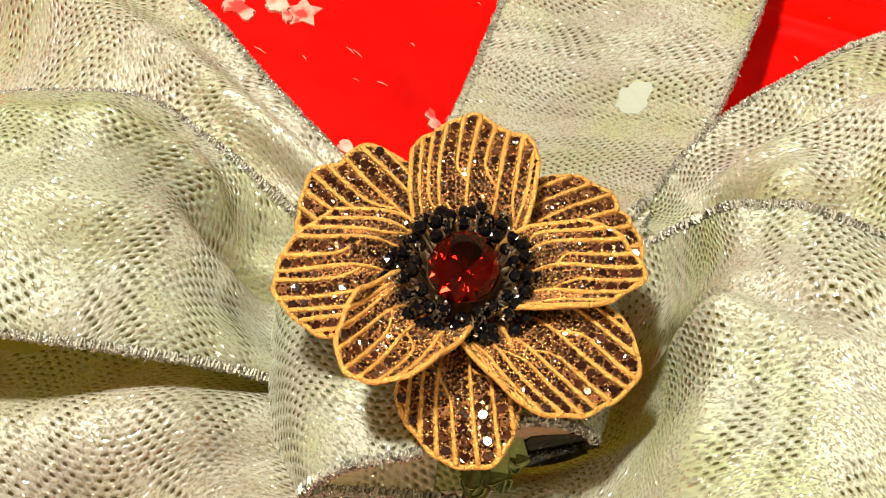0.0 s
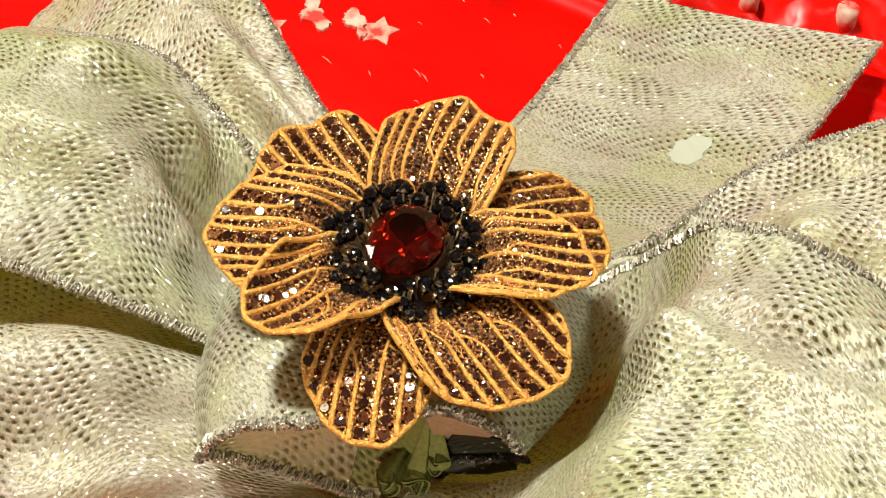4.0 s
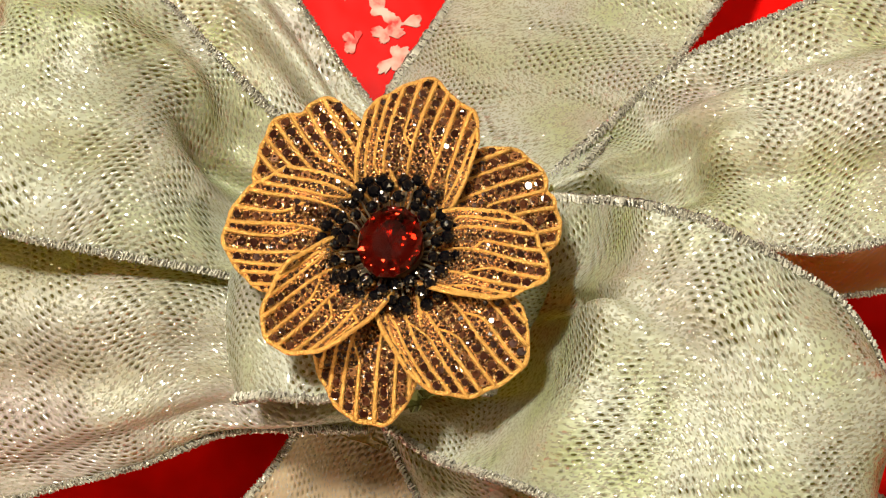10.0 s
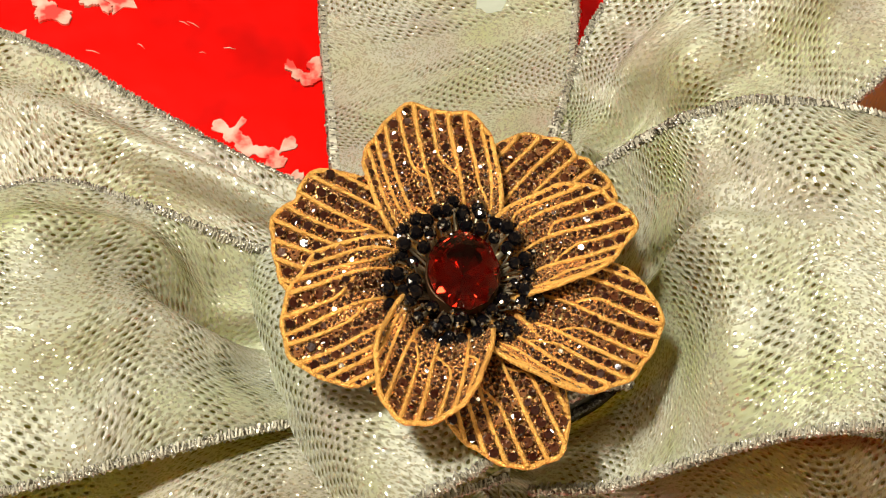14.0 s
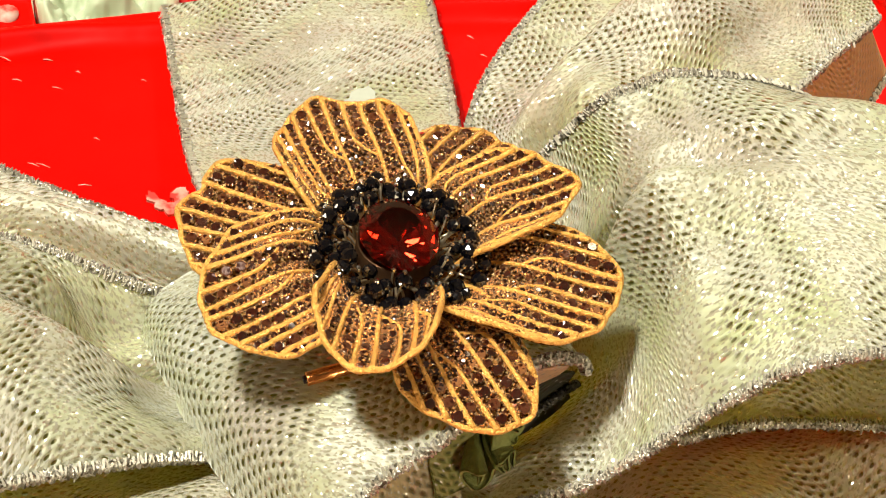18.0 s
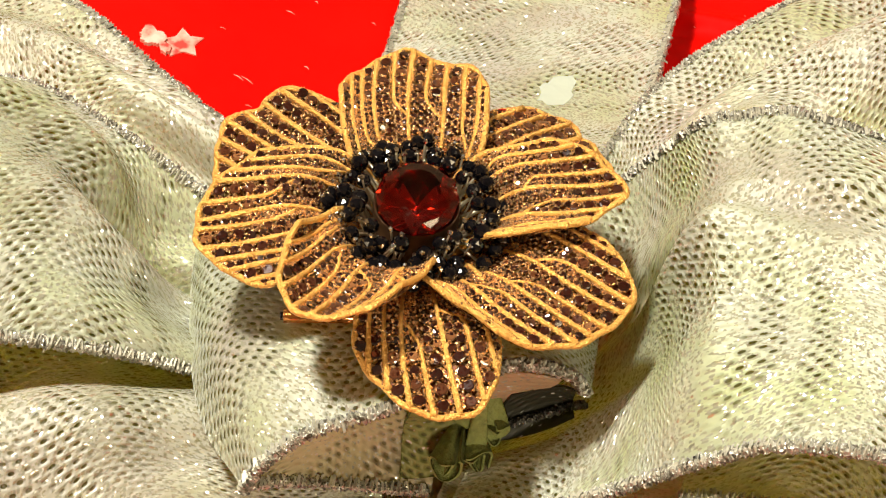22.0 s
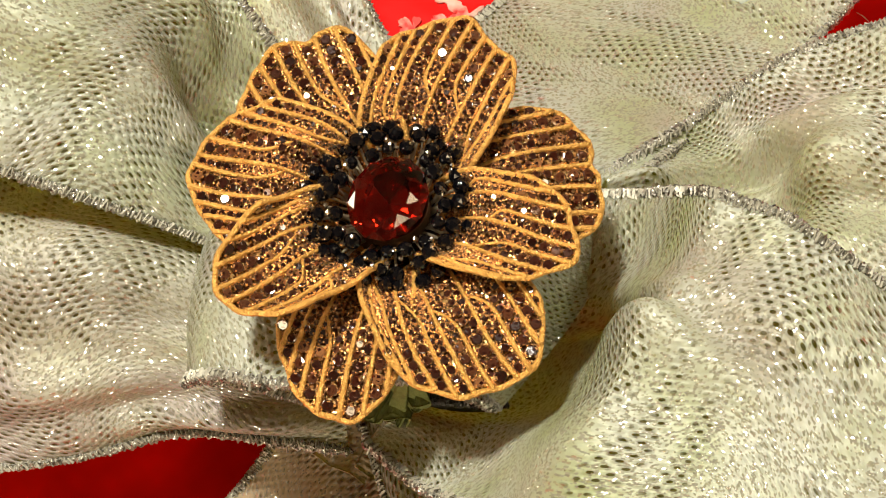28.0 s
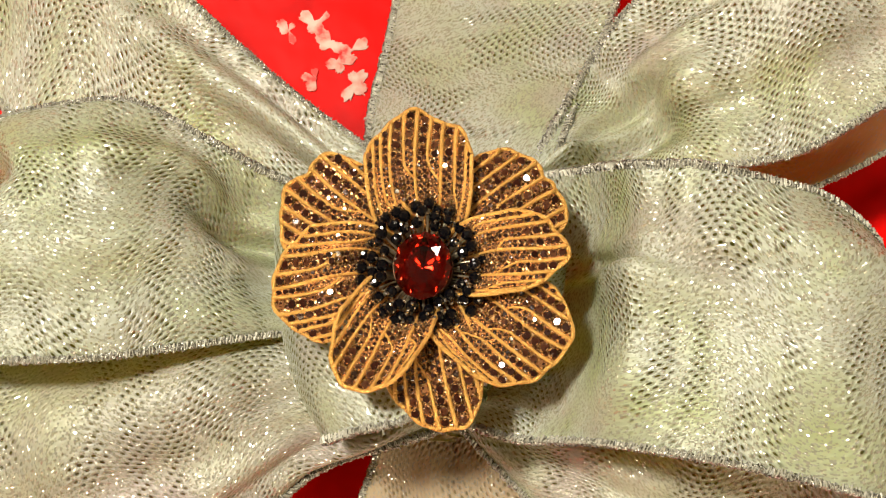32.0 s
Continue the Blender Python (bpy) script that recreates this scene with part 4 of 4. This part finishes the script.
def build_petal(p, k):
    rng = random.Random(100 + k)
    n_s, n_v = 22, 26
    g = np.array([[p.at(s, v, -0.05) for s in np.linspace(0, 0.995, n_s)] for v in np.linspace(-1, 1, n_v)])
    petal = part("petal", sheet("petal", g, PLATE, 0.04), brooch, "gold petal with pave-set brown gems between gold veins")
    # rim wire round the outline
    edge = [p.at(s, -1) for s in np.linspace(0.05, 0.97, 24)] + [p.at(1, v) for v in np.linspace(-0.97, 0.97, 60)] + [p.at(s, 1) for s in np.linspace(0.97, 0.05, 24)]
    part("rim", tube("rim", spline(edge, 150), 0.037, GOLD, 7, 0.12, k), petal, "yellow gold rim wire")
    lanes = np.linspace(-1, 1, p.veins + 2)
    jitter = [0.0] + [rng.uniform(-0.03, 0.03) for _ in range(p.veins)] + [0.0]
    lanes = lanes + np.array(jitter)
    grain_v, grain_f = [], []
    for i in range(1, p.veins + 1):
        start = 0.16 if i % 2 else rng.uniform(0.30, 0.52)
        wob, ph = rng.uniform(0.005, 0.02), rng.uniform(0, 6)
        pts = []
        for s in np.linspace(start, 1, 22):
            v = lanes[i] + wob * math.sin(6 * s + ph)
            if i % 2 == 0 and s < start + 0.16:
                w = (start + 0.16 - s) / 0.16
                v += w * w * (lanes[i - 1] - lanes[i]) * 0.9
            pts.append(p.at(s, v, 0.02))
        along = spline(pts, 60)
        across = np.cross(np.gradient(along, axis=0), (0, 0, 1.0))
        across /= np.linalg.norm(across, axis=1, keepdims=True) + 1e-9
        for q in range(4, 59):
            for side in (-1, 1):
                if rng.random() < 0.25:
                    continue
                c = along[q] + across[q] * side * (0.045 + rng.uniform(-0.006, 0.012)) + np.array([0, 0, -0.005])
                r = rng.uniform(0.010, 0.019)
                o = len(grain_v)
                grain_v.extend([(c[0] + r, c[1], c[2]), (c[0], c[1] + r, c[2]), (c[0] - r, c[1], c[2]), (c[0], c[1] - r, c[2]), (c[0] + 0.3 * r, c[1] + 0.2 * r, c[2] + r)])
                grain_f.extend([(o, o + 1, o + 4), (o + 1, o + 2, o + 4), (o + 2, o + 3, o + 4), (o + 3, o, o + 4)])
        part("vein", tube("vein", pts, np.linspace(0.021, 0.037, 22), GOLD, 6, 0.15, k * 20 + i), petal)
    verts, faces = [], []
    for i in range(p.veins + 1):
        mid, gap = (lanes[i] + lanes[i + 1]) / 2, lanes[i + 1] - lanes[i]
        s = 0.985
        flip = 1
        while s > 0.12:
            r_here = R0 + (p.rim(mid) - R0) * s
            wide = gap * p.half * r_here * (1 + p.flare * (1 - s) ** 1.3)
            double = s < 0.74 and wide > 0.13
            size = max(0.022, min(0.078, (wide - 0.05) * (0.26 if double else 0.41)))
            ds = (1.25 if double else 2.25) * size / (p.rim(mid) - R0)
            s -= ds / 2
            if s < 0.12:
                break
            flip = -flip
            mid = (lanes[i] + lanes[i + 1]) / 2 + (flip * 0.20 if double else rng.uniform(-0.06, 0.06)) * gap
            c = Vector(p.at(s, mid, 0.012))
            tx = Vector(p.at(s + 0.02, mid, 0.012)) - c
            ty = Vector(p.at(s, mid + 0.02, 0.012)) - c
            nz = tx.cross(ty).normalized()
            tilt = (nz + Vector((rng.uniform(-0.23, 0.23), rng.uniform(-0.23, 0.23), 0))).normalized()
            m = Matrix.Translation(c * CM) @ tilt.to_track_quat("Z", "Y").to_matrix().to_4x4() @ Matrix.Rotation(rng.uniform(0, 3), 4, "Z")
            if s > 0.42 and size > 0.030:
                ob = part("gem", gem_mesh(size), petal)
                ob.matrix_local = m
            else:
                gv, gf = gem_shape("gem", size, 6)
                o = len(verts)
                verts += [tuple((m @ (Vector(q) * CM)) / CM) for q in gv]
                faces += [tuple(o + a for a in f) for f in gf]
            # beads of gold grip each gem
            for ea, eb in ((1, 1), (1, -1), (-1, 1), (-1, -1)) + ((0.2, 1.15),) * int(s < 0.6):
                c2 = m @ (Vector((ea * 0.74 * size, eb * 0.74 * size, 0.28 * size)) * CM) / CM
                q = rng.uniform(0.014, 0.028)
                o = len(grain_v)
                grain_v.extend([(c2[0] + q, c2[1], c2[2]), (c2[0], c2[1] + q, c2[2]), (c2[0] - q, c2[1], c2[2]), (c2[0], c2[1] - q, c2[2]), (c2[0] + rng.uniform(-0.5, 0.5) * q, c2[1] + rng.uniform(-0.5, 0.5) * q, c2[2] + q)])
                grain_f.extend([(o, o + 1, o + 4), (o + 1, o + 2, o + 4), (o + 2, o + 3, o + 4), (o + 3, o, o + 4)])
            s -= ds / 2
    for _ in range(140):
        sc, vc = rng.uniform(0.15, 0.97), rng.uniform(-0.97, 0.97)
        if rng.random() < 0.55 * max(0.0, sc - 0.45) / 0.5:
            continue
        c2 = p.at(sc, vc, 0.035)
        q = rng.uniform(0.010, 0.022)
        o = len(grain_v)
        grain_v.extend([(c2[0] + q, c2[1], c2[2]), (c2[0], c2[1] + q, c2[2]), (c2[0] - q, c2[1], c2[2]), (c2[0], c2[1] - q, c2[2]), (c2[0] + rng.uniform(-0.6, 0.6) * q, c2[1] + rng.uniform(-0.6, 0.6) * q, c2[2] + q)])
        grain_f.extend([(o, o + 1, o + 4), (o + 1, o + 2, o + 4), (o + 2, o + 3, o + 4), (o + 3, o, o + 4)])
    inner = part("pave", mesh_of("pave", verts, faces, GEM, None, False), petal, "rows of tiny brown gems")
    tagged(inner, kind="stuff")
    tagged(part("graining", mesh_of("graining", grain_v, grain_f, BRIGHT, None, False), petal, "rows of tiny gold grains"), kind="stuff")


for k, p in enumerate(PETALS):
    build_petal(p, k)

# cup, stone and its setting


def lathe(name, profile, material, sides=32, smooth=True, squash=(1, 1)):
    verts = [(r * math.cos(2 * math.pi * a / sides) * squash[0], r * math.sin(2 * math.pi * a / sides) * squash[1], z) for r, z in profile for a in range(sides)]
    faces = [(j * sides + a, j * sides + (a + 1) % sides, (j + 1) * sides + (a + 1) % sides, (j + 1) * sides + a) for j in range(len(profile) - 1) for a in range(sides)]
    return mesh_of(name, verts, faces, material, None, smooth)


part("centre_cup", lathe("centre_cup", [(0.02, -1.0), (0.62, -0.95), (0.66, -0.8), (0.50, -0.6), (0.50, -0.10), (0.47, -0.10), (0.40, -0.5), (0.02, -0.60)], DARK_GOLD), brooch, "blackened gold cup under the stone")


def brilliant(name, r, ry, material):
    verts, faces = [], []
    rings = [(0.56, 0.28, 0.0), (0.82, 0.17, 0.5), (1.0, 0.03, 0.0), (1.0, -0.02, 0.0), (0.52, -0.46, 0.5), (0.04, -0.88, 0.0)]
    n = 12
    for rad, z, turn in rings:
        verts += [(r * rad * math.cos(2 * math.pi * (a + turn) / n), ry * rad * math.sin(2 * math.pi * (a + turn) / n), z * r) for a in range(n)]
    faces.append(tuple(range(n)))
    faces.append(tuple(5 * n + a for a in range(n))[::-1])

    def band(i, j, ahead):
        for a in range(n):
            b2 = (a + 1) % n
            if ahead:
                faces.append((i * n + a, j * n + a, i * n + b2))
                faces.append((j * n + a, j * n + b2, i * n + b2))
            else:
                faces.append((i * n + a, j * n + a, j * n + b2))
                faces.append((i * n + a, j * n + b2, i * n + b2))
    band(0, 1, True)
    band(1, 2, False)
    for a in range(n):
        faces.append((2 * n + a, 3 * n + a, 3 * n + (a + 1) % n, 2 * n + (a + 1) % n))
    band(3, 4, True)
    band(4, 5, False)
    return mesh_of(name, verts, faces, material, None, False)


stone = part("centre_stone", brilliant("centre_stone", 0.475, 0.565, RUBY), brooch, "deep red faceted stone")

def bead_mesh(r):
    bm = bmesh.new()
    bmesh.ops.create_icosphere(bm, subdivisions=2, radius=r * CM)
    me = bpy.data.meshes.new("bead")
    bm.to_mesh(me)
    bm.free()
    me.materials.append(BLACK)
    return me


BEADS = [bead_mesh(0.098), bead_mesh(0.108), bead_mesh(0.088)]
rng = random.Random(5)
for ring, (count, rad, z) in enumerate(((18, 0.66, -0.06), (24, 0.84, -0.14), (28, 1.00, -0.22))):
    for k in range(count):
        th = 2 * math.pi * (k + 0.5 * ring) / count + rng.uniform(-0.07, 0.07)
        r = rad + rng.uniform(-0.05, 0.05)
        top = Vector((r * math.cos(th), r * math.sin(th) * 1.04, z + rng.uniform(-0.08, 0.08)))
        stalk = part("stamen", tube("stamen", spline([(0.42 * math.cos(th), 0.42 * math.sin(th), -0.6), (0.55 * math.cos(th), 0.55 * math.sin(th), -0.35), tuple(top)], 8), 0.018, STEEL, 5), brooch, "pale wire stamen")
        ob = part("bead", BEADS[rng.randrange(3)], stalk, "faceted black bead")
        ob.matrix_local = Matrix.Translation(top * CM) @ Euler((rng.uniform(0, 3), rng.uniform(0, 3), 0)).to_matrix().to_4x4()

# small steel tips that stand between the beads


def tip_mesh(r):
    bm = bmesh.new()
    bmesh.ops.create_icosphere(bm, subdivisions=1, radius=r * CM)
    me = bpy.data.meshes.new("silver_tip")
    bm.to_mesh(me)
    bm.free()
    me.materials.append(SILVER)
    return me


TIP = tip_mesh(0.036)
for k in range(46):
    th, r = 2 * math.pi * (k * 0.618 % 1), rng.uniform(0.60, 1.10)
    z = 0.10 - 0.22 * (r - 0.6) / 0.5 + rng.uniform(-0.08, 0.04)
    ob = part("silver_tip", TIP, brooch)
    ob.matrix_local = Matrix.Translation(Vector((r * math.cos(th), r * math.sin(th) * 1.04, z)) * CM) @ Euler((rng.uniform(0, 3), rng.uniform(0, 3), 0)).to_matrix().to_4x4()
    base = (0.75 * r * math.cos(th), 0.75 * r * math.sin(th), -0.5)
    part("stamen", tube("stamen", [base, (0.92 * r * math.cos(th), 0.94 * r * math.sin(th), z - 0.25), (r * math.cos(th), r * math.sin(th) * 1.04, z)], 0.012, STEEL, 5), brooch)

# pin and its tube at the back
part("pin_tube", tube("pin_tube", [(-1.36, -1.17, -0.92), (-1.0, -1.14, -0.90), (0.4, -0.95, -0.92), (1.5, -0.60, -0.95)], 0.085, PIN_GOLD, 14), brooch, "polished red-gold pin tube behind the petals")
part("pin_bore", tube("pin_bore", [(-1.40, -1.174, -0.922), (-1.35, -1.17, -0.92)], 0.05, BLACK, 10), brooch)
for tx, ty in ((-0.8, -1.10), (1.2, -0.72)):
    part("pin_bracket", tube("pin_bracket", [(tx, ty, -0.9), (tx * 0.6, ty * 0.5, -0.72), (tx * 0.3, ty * 0.2, -0.8)], 0.05, GOLD, 6), brooch)

# ---- print on the wrapping paper ----
def splotch(x, y, size, seed, turn=0.0):
    """A cut-out snow motif: a jagged blot of several lobes."""
    r = random.Random(seed)
    lobes = [(r.uniform(-1, 1) * size * 0.8, r.uniform(-1, 1) * size * 0.8, size * r.uniform(0.25, 0.5)) for _ in range(5)]
    n = 64
    pts = []
    for k in range(n):
        a = 2 * math.pi * k / n
        far = 0.1 * size
        for lx, ly, lr in lobes:
            along = lx * math.cos(a) + ly * math.sin(a)
            off = abs(-lx * math.sin(a) + ly * math.cos(a))
            if off < lr:
                far = max(far, along + math.sqrt(lr * lr - off * off))
        far *= 1 + r.uniform(-0.12, 0.12)
        pts.append((x + far * math.cos(a), y + far * math.sin(a)))
    z = BOX_TOP + 0.012 + 0.006 * seed
    verts = [(px, py, z) for px, py in pts] + [(px, py, BOX_TOP - 0.05) for px, py in pts]
    verts.append((x, y, z))
    faces = [(2 * n, k, (k + 1) % n) for k in range(n)] + [(k, k + n, (k + 1) % n + n, (k + 1) % n) for k in range(n)]
    part("printed_flake", mesh_of("printed_flake", verts, faces, PRINT, None, False), gift, "white printed snow motif")


def star(x, y, size, turn, seed):
    """A plump printed star."""
    n = 10
    pts = [(x + size * (1.0 if k % 2 == 0 else 0.55) * math.cos(turn + math.pi * k / 5), y + size * (1.0 if k % 2 == 0 else 0.55) * math.sin(turn + math.pi * k / 5)) for k in range(n)]
    z = BOX_TOP + 0.012 + 0.006 * seed
    verts = [(px, py, z) for px, py in pts] + [(px, py, BOX_TOP - 0.05) for px, py in pts] + [(x, y, z)]
    faces = [(2 * n, k, (k + 1) % n) for k in range(n)] + [(k, k + n, (k + 1) % n + n, (k + 1) % n) for k in range(n)]
    part("printed_star", mesh_of("printed_star", verts, faces, PRINT, None, False), gift, "white printed star")


for x, y, size, seed in ((-3.5, 5.8, 0.24, 1), (-2.95, 5.95, 0.30, 2), (-2.6, 5.5, 0.30, 3), (-2.15, 5.45, 0.30, 4), (-2.35, 5.15, 0.26, 5), (-2.05, 4.75, 0.32, 6), (-2.85, 4.8, 0.28, 7), (-1.62, 7.0, 0.30, 8), (-1.36, 7.2, 0.30, 9), (-6.05, 9.0, 0.34, 10), (-5.15, 9.05, 0.34, 11)):
    splotch(x, y, size, seed)
star(-4.72, 9.05, 0.40, 0.5, 3)
star(-6.7, 8.3, 0.36, 0.9, 2)
rng = random.Random(21)
for k in range(46):
    x, y, a, ln = rng.uniform(-5.5, 6.5), rng.uniform(7.5, 11.8), rng.uniform(2.3, 2.9), rng.uniform(0.08, 0.28)
    dx, dy = ln * math.cos(a), ln * math.sin(a)
    part("printed_dash", tube("printed_dash", [(x, y, BOX_TOP), (x + dx / 2, y + dy / 2 + 0.02, BOX_TOP), (x + dx, y + dy, BOX_TOP)], [0.006, 0.014, 0.006], PRINT, 4), gift)

# pale woven spots on the long tail
def spot(iu, iv, ru, rv):
    g = tail_grid
    nrm = grid_normals(g)
    n = 20
    ring = []
    for k in range(n):
        a = 2 * math.pi * k / n
        u = iu + ru * math.cos(a) * (1 + 0.15 * math.sin(3 * a) + 0.12 * math.sin(7 * a + iu))
        v = iv + rv * math.sin(a) * (1 + 0.15 * math.cos(2 * a) + 0.12 * math.sin(6 * a + iv))
        i0, j0 = int(u), int(v)
        fu, fv = u - i0, v - j0
        q = (g[j0, i0] * (1 - fu) + g[j0, i0 + 1] * fu) * (1 - fv) + (g[j0 + 1, i0] * (1 - fu) + g[j0 + 1, i0 + 1] * fu) * fv
        ring.append((q + nrm[j0, i0] * 0.022, q + nrm[j0, i0] * 0.0))
    verts = [tuple(t) for t, _ in ring] + [tuple(l) for _, l in ring]
    faces = [tuple(range(n)), *[(k, (k + 1) % n, (k + 1) % n + n, k + n) for k in range(n)]]
    part("woven_spot", mesh_of("woven_spot", verts, faces, PAPER_WHITE, None, False), tail, "solid white woven spot")


spot(66, 40, 3.4, 4.0)

# ---- gifts behind ----
def crumpled(name, x0, x1, y0, y1, z, depth, material, seed, parent, amount):
    nx, ny = 60, 50
    g = np.array([[(x0 + (x1 - x0) * i / (nx - 1), y0 + (y1 - y0) * j / (ny - 1), z + amount * noise.fractal((x0 + (x1 - x0) * i / nx * 0.8, (y1 - y0) * j / ny * 0.8, seed), 0.7, 2.1, 4)) for i in range(nx)] for j in range(ny)])
    verts = g.reshape(-1, 3).tolist()
    idx = np.arange(nx * ny).reshape(ny, nx)
    faces = np.stack([idx[:-1, :-1], idx[:-1, 1:], idx[1:, 1:], idx[1:, :-1]], -1).reshape(-1, 4).tolist()
    ring = np.concatenate([idx[0, :], idx[1:, -1], idx[-1, -2::-1], idx[-2:0:-1, 0]]).tolist()
    o = len(verts)
    verts += [(verts[k][0], verts[k][1], z - depth) for k in ring]
    n = len(ring)
    faces += [(ring[k], o + k, o + (k + 1) % n, ring[(k + 1) % n]) for k in range(n)] + [tuple(o + k for k in range(n))]
    return part(name, mesh_of(name, verts, faces, material), parent)


behind = thing("wrapped_gift", "gift in crumpled shiny red foil behind the box", "gift")
crumpled("foil_wrap", 0.05, 24, 12.5, 32, -7.3, TABLE_TOP * -1 - 7.3, FOIL, 3.0, behind, 0.9)
for x, y, r in ((1.5, 13.3, 0.20), (1.55, 14.0, 0.24), (3.4, 13.6, 0.22)):
    part("printed_spot", lathe("printed_spot", [(0.01, 0.0), (r, 0.0), (r, -0.5)], PRINT, 14), behind, "white printed spot").location = (x * CM, y * CM, -6.9 * CM)
second = thing("wrapped_gift", "smaller red gift with white print behind the box", "gift")
crumpled("paper_wrap", -9.6, -3.0, 12.6, 14.6, -7.6, TABLE_TOP * -1 - 7.6, RED, 9.0, second, 0.08)
for x, y, r in ((-3.5, 13.3, 0.22), (-4.6, 13.6, 0.22), (-6.2, 13.3, 0.3)):
    part("printed_spot", lathe("printed_spot", [(0.01, 0.0), (r, 0.0), (r, -0.2)], PRINT, 14), second, "white printed spot").location = (x * CM, y * CM, -7.5 * CM)
third = thing("tissue_paper", "crumpled pale green tissue paper between the gifts", "paper")
crumpled("tissue_sheet", -2.9, -0.1, 12.6, 16.5, -7.9, TABLE_TOP * -1 - 7.9, TISSUE, 5.0, third, 0.9)
fourth = thing("tissue_paper", "crumpled pale green tissue paper behind the gifts", "paper")
crumpled("tissue_sheet", -11.0, -3.0, 15.0, 26, -8.6, TABLE_TOP * -1 - 8.6, TISSUE, 8.0, fourth, 1.0)

# trims of the unseen key and fill lamps on the ceiling
for lx, ly, watts in LAMPS:
    lampring = thing("unseen_ceiling_lamp", "unseen round metal downlight added to the grey ceiling", "lamp", "ceiling downlights")
    lampring.location = (lx, ly, CEIL_Z * CM)
    wide = 12.2 if watts > 10 else 10.2
    part("trim_ring", lathe("trim_ring", [(wide, 0.0), (wide + 1.8, -0.2), (wide + 1.8, -1.0), (wide + 1.0, -1.4), (wide + 0.2, -0.8), (wide, 0.0)], LAMP_RING, 40), lampring)
